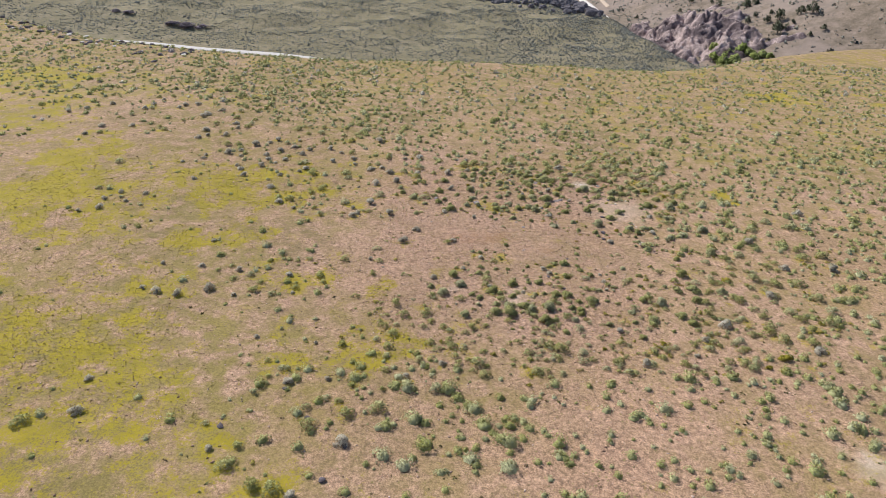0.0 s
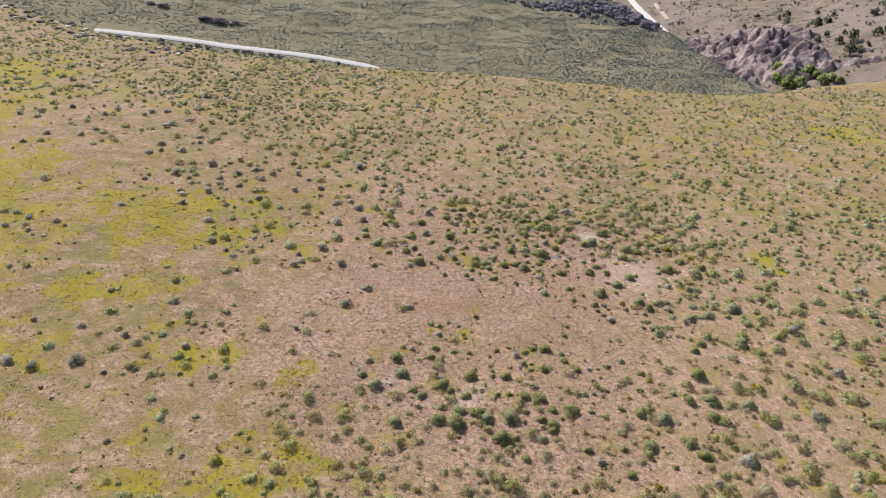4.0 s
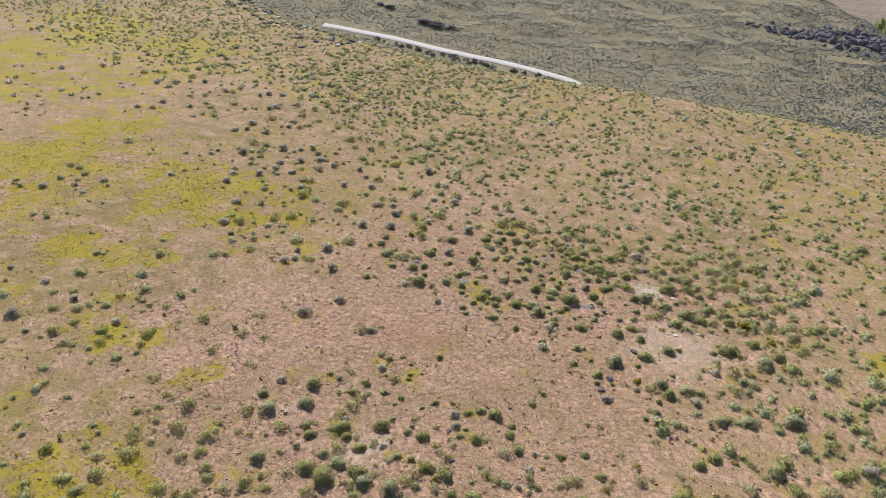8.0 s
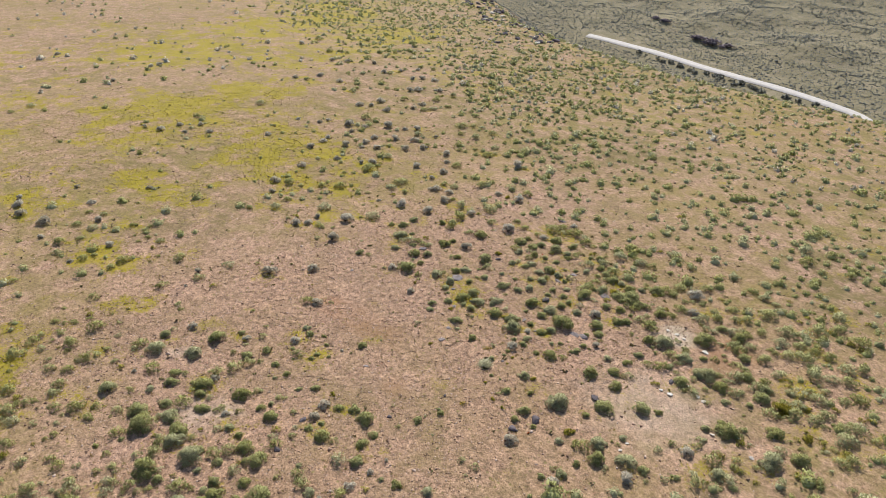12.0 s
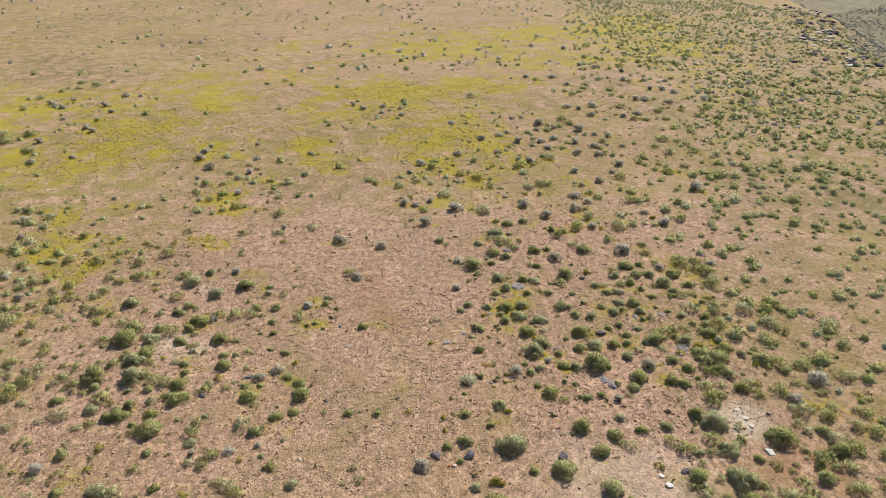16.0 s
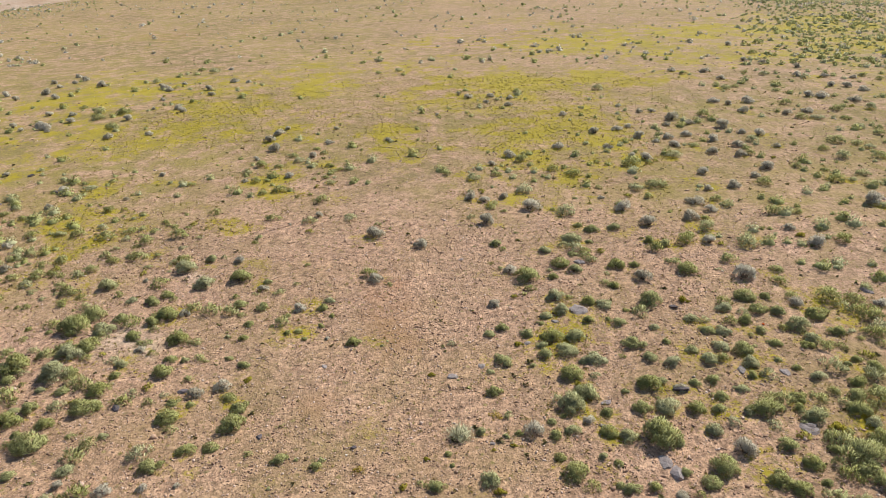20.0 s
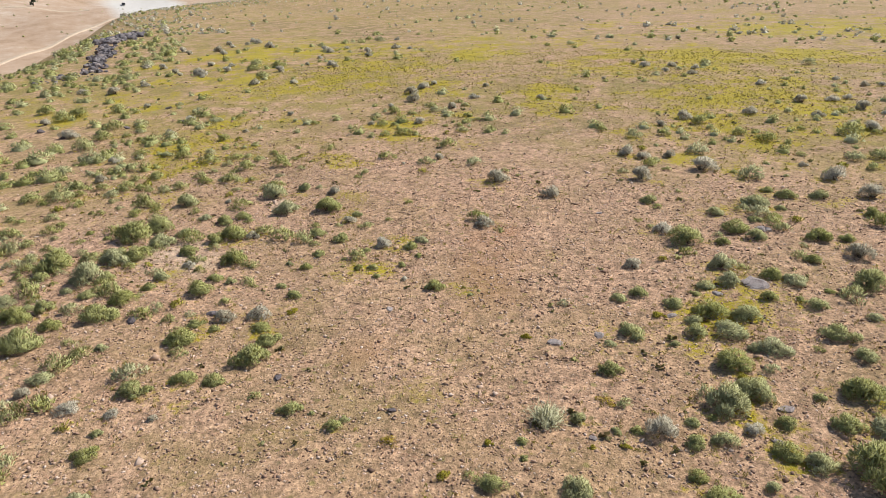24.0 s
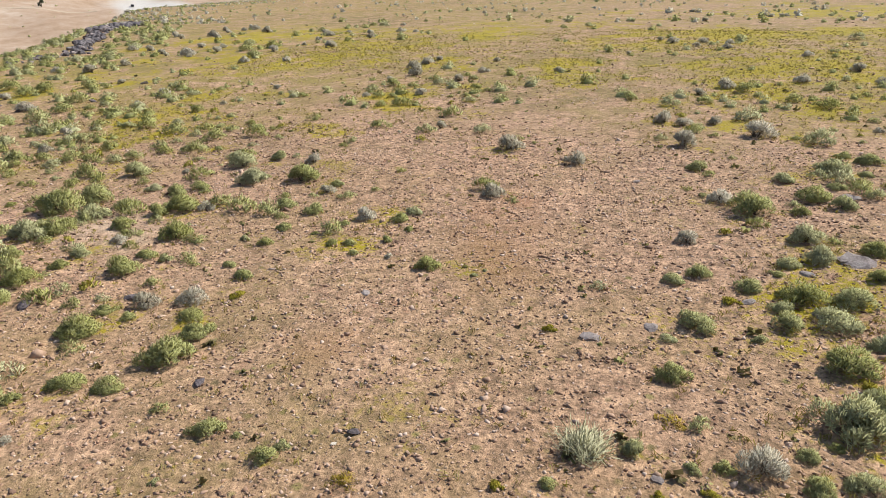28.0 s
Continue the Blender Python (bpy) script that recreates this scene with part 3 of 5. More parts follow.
sage_near_g = [(7.7, 82.6, 0.46), (7.9, 86.5, 0.77), (8.8, 81.9, 1.09), (9.2, 85.8, 0.50), (9.5, 85.2, 1.17), (9.8, 82.3, 0.49), (9.9, 84.1, 0.39), (10.1, 82.5, 1.09), (10.9, 81.7, 1.24), (11.0, 84.6, 0.80), (11.0, 85.6, 1.04), (11.1, 86.7, 0.81), (11.3, 83.2, 0.56), (11.5, 81.4, 0.26), (12.4, 81.7, 0.63), (12.5, 83.1, 0.76), (12.7, 84.9, 1.70), (12.8, 83.8, 0.76), (13.0, 85.6, 0.54), (13.9, 81.1, 0.47), (13.9, 82.7, 0.43), (14.2, 83.2, 0.39), (14.4, 86.9, 1.10), (14.6, 85.5, 0.48), (14.7, 81.6, 0.97), (15.1, 86.3, 0.73), (15.3, 83.1, 0.38), (15.4, 84.3, 0.50), (15.5, 83.5, 0.58), (17.3, 84.6, 0.65)]
sage_near_h = [(17.7, 82.3, 1.07), (18.3, 86.7, 0.67), (18.4, 85.3, 0.65), (18.5, 83.8, 0.83), (19.5, 82.7, 0.87), (21.9, 82.3, 1.21), (21.9, 86.7, 1.10), (22.6, 83.0, 0.49), (25.2, 84.2, 0.61), (25.5, 85.5, 0.50), (26.3, 85.0, 1.34), (27.7, 81.4, 0.85), (29.1, 84.6, 1.45), (30.2, 86.3, 1.09), (-4.7, 87.7, 0.82), (-4.1, 88.5, 0.75), (-0.7, 89.0, 1.14), (1.9, 92.4, 0.62), (2.0, 91.3, 0.98), (3.2, 89.9, 0.82), (3.3, 91.6, 0.89), (3.4, 92.5, 0.78), (4.3, 88.1, 0.68), (4.4, 90.6, 0.75), (4.7, 93.0, 1.05), (5.2, 91.1, 0.57), (5.3, 89.3, 0.73), (5.3, 88.6, 0.72), (6.2, 91.4, 0.61), (6.3, 92.8, 0.62)]
sage_near_i = [(6.7, 88.8, 0.81), (6.9, 89.8, 0.92), (7.0, 87.5, 0.58), (7.5, 91.1, 0.33), (7.7, 88.1, 0.79), (7.9, 89.8, 0.79), (8.1, 91.7, 0.48), (8.7, 89.6, 0.52), (8.8, 92.3, 0.69), (9.1, 87.9, 0.66), (9.3, 87.1, 0.45), (9.7, 88.9, 0.60), (10.2, 91.0, 0.66), (10.2, 87.9, 0.64), (10.8, 90.8, 0.55), (11.1, 89.4, 1.22), (11.1, 87.6, 0.72), (11.2, 88.7, 0.49), (11.4, 91.2, 0.99), (12.3, 87.1, 0.70), (13.1, 89.6, 0.89), (13.2, 91.2, 0.53), (13.4, 92.2, 1.34), (14.0, 90.1, 0.78), (14.3, 92.0, 1.08), (14.9, 90.3, 0.45), (14.9, 88.7, 0.89), (15.3, 89.3, 0.80), (16.1, 92.3, 0.88), (17.8, 88.7, 1.03)]
sage_near_j = [(18.5, 89.3, 1.37), (20.2, 92.0, 1.45), (20.3, 87.5, 0.60), (20.4, 89.1, 1.15), (21.2, 90.2, 0.62), (22.4, 88.6, 1.45), (22.9, 92.6, 0.98), (23.7, 88.4, 0.98), (24.1, 90.9, 0.95), (24.6, 87.4, 0.58), (25.6, 90.6, 0.87), (25.7, 88.4, 0.52), (25.8, 89.6, 1.11), (28.1, 87.2, 1.24), (3.6, 94.3, 1.03), (5.2, 94.5, 0.77), (5.8, 93.2, 0.75), (7.4, 94.5, 0.45), (7.7, 94.0, 0.39), (8.0, 94.9, 0.84), (9.1, 93.8, 0.81), (9.5, 94.4, 0.59), (9.9, 93.4, 0.79), (10.9, 93.1, 1.02), (11.6, 93.3, 0.61), (12.5, 93.2, 0.99), (13.1, 94.0, 0.62), (13.8, 94.8, 1.16), (20.0, 94.6, 0.88), (21.4, 94.5, 1.09)]
SAGE_NEAR = [sage_near_a, sage_near_b, sage_near_c, sage_near_d, sage_near_e, sage_near_f, sage_near_g, sage_near_h, sage_near_i, sage_near_j]
sage_far_a = [(-48.4, 26.1, 0.78), (-39.9, 31.8, 0.85), (-25.0, 29.0, 1.09), (-14.1, 30.7, 1.45), (-63.1, 36.2, 1.19), (-60.9, 38.9, 1.32), (-54.7, 33.3, 1.12), (-37.6, 37.8, 1.45), (-37.5, 35.0, 1.45), (-35.7, 35.8, 1.45), (-16.2, 36.0, 1.19), (-15.7, 38.1, 0.97), (-13.9, 34.3, 1.36), (-12.5, 34.1, 1.34), (-41.8, 43.8, 0.94), (-31.9, 39.4, 1.45), (-18.6, 40.1, 0.64), (-15.9, 43.9, 0.80), (-11.6, 42.5, 0.79), (-11.0, 40.4, 1.37), (-10.2, 43.6, 0.75), (-9.2, 43.3, 0.74), (-8.4, 41.9, 1.37), (-6.0, 42.6, 1.45), (-15.7, 48.0, 0.58), (-15.2, 45.9, 0.59), (-15.2, 45.0, 0.49), (-14.2, 47.0, 1.00), (-9.9, 50.8, 0.96), (-8.3, 45.3, 0.81)]
sage_far_b = [(-5.9, 45.1, 0.70), (-5.9, 49.3, 0.67), (-5.8, 49.6, 0.78), (-5.7, 50.8, 1.02), (-5.7, 47.6, 0.93), (-3.0, 49.3, 0.94), (-1.8, 47.3, 0.64), (-1.6, 45.6, 1.31), (0.3, 47.1, 0.44), (1.3, 49.7, 0.65), (2.2, 49.3, 1.45), (2.7, 50.9, 0.83), (2.7, 47.7, 1.08), (5.2, 49.3, 0.59), (6.2, 49.2, 0.59), (7.2, 48.5, 1.10), (8.8, 50.4, 0.67), (9.4, 48.5, 0.84), (13.4, 49.5, 0.80), (14.8, 50.6, 1.16), (15.3, 49.1, 0.94), (20.8, 50.6, 1.06), (21.6, 50.1, 0.85), (24.6, 50.4, 0.94), (27.0, 50.6, 1.25), (-15.6, 52.8, 0.46), (-15.1, 54.7, 0.73), (-8.5, 53.3, 0.42), (-7.9, 55.9, 0.56), (-7.1, 56.9, 0.63)]
sage_far_c = [(-6.9, 51.9, 0.74), (-6.8, 54.8, 0.56), (-5.5, 53.0, 1.22), (-4.7, 56.1, 1.03), (-2.1, 51.9, 0.88), (-2.0, 55.2, 0.82), (-0.9, 54.4, 0.82), (-0.3, 53.9, 0.82), (-0.1, 51.6, 1.02), (0.9, 51.5, 0.84), (3.1, 55.0, 0.75), (4.5, 51.2, 0.73), (6.7, 51.1, 0.90), (7.4, 52.9, 0.71), (8.8, 52.5, 1.16), (9.8, 51.9, 1.45), (10.6, 53.0, 0.62), (11.8, 51.6, 0.95), (12.5, 52.9, 0.63), (15.6, 53.4, 0.92), (18.4, 52.1, 0.92), (19.0, 51.4, 0.84), (20.6, 53.1, 0.73), (23.9, 53.2, 1.04), (25.6, 55.9, 0.70), (26.5, 51.4, 1.26), (27.3, 54.8, 1.16), (29.1, 56.2, 1.03), (31.0, 56.8, 1.38), (31.9, 55.5, 1.45)]
sage_far_d = [(34.5, 55.0, 1.39), (-85.1, 59.0, 0.77), (-57.3, 62.5, 0.89), (-24.0, 62.5, 0.70), (-22.0, 60.9, 0.87), (-20.5, 61.9, 0.94), (-19.5, 59.0, 1.22), (-19.2, 60.5, 0.75), (-17.6, 58.4, 0.83), (-15.7, 60.6, 0.62), (-15.6, 59.7, 0.80), (-13.5, 62.2, 1.18), (-13.0, 61.1, 0.67), (-5.5, 57.9, 1.12), (-2.7, 57.8, 0.48), (-1.3, 57.8, 0.51), (29.1, 58.8, 0.98), (30.2, 62.3, 1.45), (34.7, 60.3, 1.45), (35.2, 59.2, 1.29), (35.6, 57.5, 1.10), (38.1, 58.8, 1.45), (39.4, 61.0, 1.45), (-58.5, 65.0, 1.05), (-23.4, 66.6, 0.39), (-22.8, 63.4, 0.68), (-19.1, 64.8, 0.73), (-18.1, 65.9, 0.45), (-17.8, 65.4, 0.62), (-16.3, 65.1, 0.61)]
sage_far_e = [(-16.1, 64.2, 0.44), (-15.2, 65.7, 0.77), (32.1, 65.5, 0.81), (33.4, 67.0, 1.45), (35.5, 66.0, 1.45), (38.3, 66.4, 1.45), (39.0, 63.6, 1.45), (-16.8, 74.6, 0.77), (33.8, 72.4, 1.27), (41.5, 72.5, 1.45), (41.8, 74.5, 1.35), (44.2, 73.2, 1.45), (-43.6, 80.3, 0.88), (-40.0, 78.2, 0.72), (-20.1, 80.4, 1.26), (-16.7, 78.4, 0.85), (-15.8, 76.7, 1.00), (-13.2, 80.4, 1.27), (33.9, 77.3, 1.33), (38.4, 79.7, 1.39), (43.1, 80.5, 1.44), (-24.0, 86.0, 0.68), (-19.2, 86.3, 0.54), (-18.9, 81.1, 0.62), (-17.7, 82.8, 0.87), (-16.7, 84.2, 1.19), (-14.1, 85.9, 0.57), (-9.9, 82.3, 0.48), (-9.1, 83.1, 1.34), (41.0, 82.1, 1.45)]
sage_far_f = [(-44.7, 89.4, 1.15), (-20.1, 92.4, 1.20), (-18.8, 90.3, 0.63), (-18.5, 88.9, 1.45), (-14.2, 90.0, 1.45), (-13.8, 88.5, 1.06), (-12.2, 89.0, 0.72), (-8.1, 91.9, 0.68), (-6.4, 91.5, 1.16), (-4.5, 89.8, 1.24), (-2.2, 91.7, 0.94), (25.3, 92.9, 1.04), (26.6, 91.8, 0.68), (27.4, 93.0, 0.69), (27.9, 89.9, 1.11), (28.2, 92.5, 1.35), (28.9, 90.5, 1.11), (29.2, 91.5, 0.99), (30.9, 91.4, 1.45), (31.0, 90.1, 1.41), (31.6, 88.1, 0.93), (32.0, 88.8, 0.94), (32.1, 91.7, 0.66), (-32.5, 97.8, 1.24), (-22.9, 94.7, 0.78), (-20.7, 98.5, 0.77), (-14.3, 97.5, 1.12), (-11.3, 93.4, 0.80), (-10.2, 93.8, 0.94), (-8.9, 96.3, 1.02)]
sage_far_g = [(-8.8, 97.8, 0.71), (-6.2, 98.2, 0.53), (-4.7, 98.9, 1.04), (-4.2, 93.4, 1.45), (-1.1, 93.9, 0.80), (0.3, 93.6, 0.84), (2.1, 95.4, 1.26), (2.2, 96.6, 1.09), (3.6, 96.6, 1.45), (5.4, 96.1, 1.01), (8.8, 96.7, 1.15), (10.4, 97.5, 1.07), (12.8, 98.4, 0.65), (14.7, 96.9, 1.02), (16.1, 98.6, 1.03), (18.3, 96.2, 0.68), (19.0, 97.6, 1.00), (19.9, 96.5, 0.83), (20.5, 97.2, 0.99), (22.0, 96.6, 0.89), (23.2, 98.2, 1.45), (23.6, 96.5, 1.03), (23.8, 93.7, 1.13), (24.5, 97.4, 1.04), (24.7, 95.6, 1.08), (25.4, 97.7, 0.97), (25.5, 96.1, 1.23), (26.4, 97.9, 0.96), (26.8, 94.8, 1.41), (27.7, 95.4, 0.99)]
sage_far_h = [(27.8, 97.4, 1.24), (28.0, 93.8, 0.69), (28.5, 98.3, 1.11), (28.6, 96.1, 1.07), (29.2, 93.9, 0.90), (29.8, 94.9, 1.19), (-52.0, 100.3, 1.00), (-44.6, 104.2, 0.93), (-43.5, 102.9, 1.18), (-24.0, 99.7, 1.11), (-21.7, 104.6, 0.91), (-18.0, 101.1, 0.75), (-17.2, 102.9, 0.65), (-15.0, 103.9, 0.73), (-15.0, 102.8, 1.26), (-10.0, 103.7, 0.84), (11.2, 101.2, 1.11), (13.4, 100.6, 0.83), (16.4, 102.3, 1.08), (18.5, 101.6, 0.98), (19.6, 101.4, 1.05), (20.6, 101.3, 0.72), (21.2, 99.1, 1.45), (24.4, 100.4, 1.45), (24.7, 103.3, 1.45), (25.3, 101.8, 1.34), (27.0, 101.3, 1.45), (-52.1, 107.6, 0.87), (-50.7, 109.2, 1.01), (-42.1, 107.8, 0.92)]
sage_far_i = [(-36.6, 106.8, 1.11), (-34.4, 110.7, 1.22), (-31.7, 106.6, 1.16), (-31.6, 108.0, 1.28), (-31.4, 110.4, 0.94), (-28.3, 110.2, 1.02), (-26.2, 110.9, 0.89), (-23.7, 106.3, 1.45), (-23.0, 107.7, 0.84), (-22.1, 108.3, 0.93), (-19.9, 108.0, 1.00), (-19.9, 105.2, 1.28), (-16.4, 105.2, 1.03), (-14.1, 105.2, 1.00), (18.7, 110.2, 1.36), (-67.0, 113.2, 1.19), (-49.1, 113.4, 1.15), (-34.6, 114.1, 1.24), (-28.1, 111.7, 0.80), (17.7, 112.1, 1.40), (19.4, 113.7, 0.95), (22.2, 111.3, 1.18), (-77.8, 117.4, 1.45), (-50.4, 120.3, 1.05), (-48.2, 121.1, 1.04)]
SAGE_FAR = [sage_far_a, sage_far_b, sage_far_c, sage_far_d, sage_far_e, sage_far_f, sage_far_g, sage_far_h, sage_far_i]
silver_near_a = [(-59.6, 19.7, 1.06), (-54.8, 19.1, 1.03), (-47.9, 16.9, 1.31), (-45.1, 20.1, 1.13), (-56.7, 22.3, 1.45), (-54.7, 22.2, 0.84), (-52.2, 21.4, 1.04), (-48.4, 22.1, 1.44), (-45.0, 25.3, 1.22), (-35.4, 24.3, 1.13), (-35.3, 22.2, 1.15), (-21.9, 26.5, 1.08), (-52.1, 27.3, 1.44), (-37.2, 29.4, 1.10), (-36.9, 32.2, 0.96), (-32.9, 31.0, 1.19), (-32.8, 28.1, 1.08), (-32.0, 32.2, 1.45), (-31.2, 30.0, 0.66), (-26.0, 30.0, 1.09), (-22.3, 29.9, 1.36), (-53.2, 37.9, 0.77), (-51.6, 35.5, 1.08), (-50.1, 36.7, 1.45), (-48.9, 37.8, 1.04), (-34.4, 33.4, 1.19), (-30.8, 33.1, 0.64), (-17.7, 37.7, 0.76), (-11.1, 33.8, 0.89), (-63.3, 40.4, 1.00)]
silver_near_b = [(-54.0, 44.2, 1.21), (-48.8, 42.8, 1.16), (-45.4, 44.5, 0.97), (-43.1, 39.6, 0.70), (-38.9, 43.3, 1.05), (-38.8, 40.5, 0.66), (-37.6, 44.2, 1.21), (-35.0, 39.4, 1.28), (-29.1, 44.5, 0.82), (-28.5, 40.8, 1.19), (-8.4, 39.0, 1.45), (-53.6, 46.2, 0.75), (-13.5, 45.2, 1.25), (-12.2, 50.9, 0.45), (-10.4, 45.9, 0.59), (-4.0, 47.0, 0.66), (-1.0, 49.0, 0.79), (17.2, 50.5, 1.03), (-17.5, 51.3, 0.67), (15.9, 55.4, 0.87), (22.4, 52.1, 0.73), (24.0, 54.9, 0.98), (34.5, 53.7, 1.37), (-30.0, 58.2, 0.77), (-28.5, 57.8, 1.08), (-26.4, 57.5, 1.15), (-23.8, 58.8, 1.30), (-21.8, 62.7, 0.96), (-21.2, 57.9, 0.68), (-16.7, 62.1, 0.89)]
silver_near_c = [(-15.7, 58.8, 0.54), (0.4, 58.5, 0.39), (4.0, 62.3, 0.70), (7.3, 61.5, 0.57), (16.2, 62.7, 0.53), (26.9, 57.5, 1.35), (-29.7, 63.0, 0.64), (-26.1, 68.6, 0.70), (-25.9, 63.2, 0.81), (-8.7, 66.4, 0.68), (-7.3, 64.8, 0.32), (-1.9, 63.3, 0.80), (1.3, 65.7, 0.66), (3.3, 68.3, 0.73), (10.0, 66.6, 0.84), (10.6, 65.6, 0.76), (15.9, 67.1, 0.35), (16.1, 65.9, 0.45), (16.3, 64.4, 0.74), (33.9, 63.6, 1.45), (-87.7, 74.9, 1.16), (-43.3, 73.9, 0.75), (-34.3, 72.3, 0.56), (-5.4, 70.8, 1.32), (-4.1, 73.9, 1.06), (0.2, 71.8, 0.89), (6.0, 70.4, 0.32), (18.9, 73.8, 0.95), (22.6, 73.4, 1.06), (38.2, 70.1, 1.45)]
silver_near_d = [(44.0, 70.4, 1.45), (-65.8, 77.1, 0.96), (-41.8, 77.5, 0.98), (-41.3, 75.1, 1.10), (-40.6, 79.6, 0.85), (-39.1, 77.1, 0.71), (-37.6, 79.4, 0.93), (-21.2, 79.4, 1.10), (-19.2, 78.0, 0.80), (-12.0, 79.0, 0.78), (-11.8, 76.7, 1.09), (-11.3, 77.6, 0.92), (-10.0, 80.7, 1.57), (-7.5, 77.8, 1.31), (-0.7, 79.3, 0.85), (2.9, 78.5, 0.77), (12.5, 80.2, 0.87), (24.8, 77.0, 0.93), (36.4, 76.0, 1.45), (-72.0, 85.9, 0.85), (-71.4, 84.3, 1.01), (-33.3, 84.7, 0.88), (-23.2, 83.6, 1.14), (-12.1, 85.8, 0.47), (0.2, 86.5, 1.11), (9.7, 86.4, 0.59), (11.8, 82.4, 0.59), (15.9, 85.1, 0.67), (25.7, 81.5, 1.04), (46.7, 85.3, 1.45)]
silver_near_e = [(-36.6, 90.6, 0.70), (-34.2, 92.2, 0.79), (-29.2, 90.3, 0.74), (-28.5, 89.2, 1.04), (-27.3, 87.1, 1.11), (-26.0, 90.8, 1.10), (-24.3, 91.9, 0.79), (-22.8, 87.7, 0.85), (-20.4, 89.3, 0.83), (-19.8, 90.2, 1.18), (-10.9, 91.9, 1.26), (-9.8, 87.0, 1.28), (-9.5, 92.6, 0.93), (-8.2, 91.0, 1.27), (-7.2, 88.2, 1.15), (-4.4, 91.2, 1.11), (-0.2, 91.9, 1.41), (13.4, 87.9, 1.09), (-34.3, 93.4, 0.68), (-31.4, 94.7, 1.42), (-29.9, 96.0, 1.08), (-29.6, 93.8, 0.75), (-28.6, 98.5, 1.45), (-26.1, 94.8, 1.02), (-25.4, 93.1, 1.00), (-24.5, 96.6, 1.30), (-23.1, 93.1, 1.16), (-22.7, 98.2, 1.18), (-21.2, 95.8, 1.14), (-20.4, 97.7, 1.04)]
silver_near_f = [(-17.5, 98.8, 1.19), (-16.6, 93.9, 1.14), (-15.8, 97.4, 0.80), (-13.8, 95.3, 1.01), (-13.4, 93.4, 0.75), (-6.5, 96.4, 0.90), (-4.3, 97.4, 1.23), (2.6, 93.7, 0.86), (2.6, 97.7, 0.77), (16.1, 96.9, 1.32), (17.5, 94.7, 1.12), (-53.8, 99.4, 1.01), (-52.8, 103.1, 1.30), (-48.6, 103.9, 1.11), (-37.4, 100.1, 1.33), (-37.2, 103.3, 1.22), (-36.3, 101.2, 0.84), (-33.8, 102.0, 1.05), (-26.7, 99.6, 0.94), (-25.6, 100.7, 1.24), (-22.6, 101.2, 0.80), (-10.7, 103.3, 1.44), (-61.4, 110.2, 1.28), (-39.8, 110.1, 1.16), (-33.8, 107.8, 1.07), (-32.9, 105.7, 0.94), (-75.1, 112.1, 1.27), (-59.2, 111.9, 1.11), (-56.3, 115.1, 1.25), (-50.0, 112.8, 1.16)]
silver_near_g = [(-49.7, 115.8, 1.03), (-44.9, 114.6, 1.11), (-44.6, 116.0, 1.26), (-42.6, 116.9, 1.24), (-39.3, 111.5, 1.45), (-37.7, 113.8, 1.28), (-49.0, 118.7, 1.03)]
SILVER_NEAR = [silver_near_a, silver_near_b, silver_near_c, silver_near_d, silver_near_e, silver_near_f, silver_near_g]
RABBIT_NEAR = [(-2.2, 72.8, 0.21), (9.4, 67.6, 0.51), (8.8, 75.8, 0.41), (6.4, 79.7, 0.51), (9.5, 82.2, 0.50), (14.2, 76.1, 0.32), (13.3, 79.4, 0.33), (13.6, 78.6, 0.25), (-5.4, 96.8, 0.67), (15.6, 75.4, 0.41), (2.5, 88.1, 0.65), (12.0, 91.8, 0.79), (15.8, 78.9, 0.49), (20.4, 77.2, 0.80), (27.1, 89.6, 1.43), (28.1, 91.1, 0.80), (29.4, 88.5, 0.82), (13.9, 52.5, 0.56), (19.7, 53.7, 0.73), (30.2, 66.4, 1.08), (30.7, 52.3, 1.39), (28.6, 51.0, 0.90)]
HERBS = [(1.9, 55.1, 0.66), (14.8, 73.7, 0.67), (11.5, 78.7, 0.75)]
BUNCH = [(12.8, 77.3, 0.99)]
BOULDERS_LIGHT = [(8.9, 76.8, 0.66), (8.1, 78.0, 0.49), (3.5, 82.8, 1.21), (4.4, 81.5, 0.56), (6.2, 80.1, 0.45), (6.5, 81.6, 0.45), (13.2, 78.6, 0.31), (8.3, 70.8, 0.45), (-1.8, 83.4, 0.73), (-2.3, 76.5, 0.34), (14.5, 85.2, 1.03), (12.0, 90.8, 1.11), (8.4, 91.1, 0.66), (1.2, 97.7, 0.82), (-1.9, 83.2, 0.86), (8.3, 89.3, 0.70), (10.6, 83.2, 0.54), (12.0, 82.9, 0.47), (14.1, 84.9, 1.06), (3.3, 82.6, 0.90), (11.8, 90.8, 0.71)]
BOULDERS_DARK = [(13.1, 69.3, 0.33), (13.6, 73.2, 0.26), (10.4, 65.0, 0.49), (11.7, 62.6, 0.45), (9.7, 86.4, 0.66), (12.5, 91.6, 0.40), (3.1, 87.5, 0.48), (18.6, 76.2, 0.76), (19.4, 80.8, 0.65), (18.3, 74.6, 0.61), (21.3, 86.3, 0.54), (-13.6, 44.5, 0.57), (-11.3, 41.4, 0.54), (-9.3, 35.3, 0.67), (-8.1, 38.6, 0.61), (-17.5, 40.0, 0.64)]
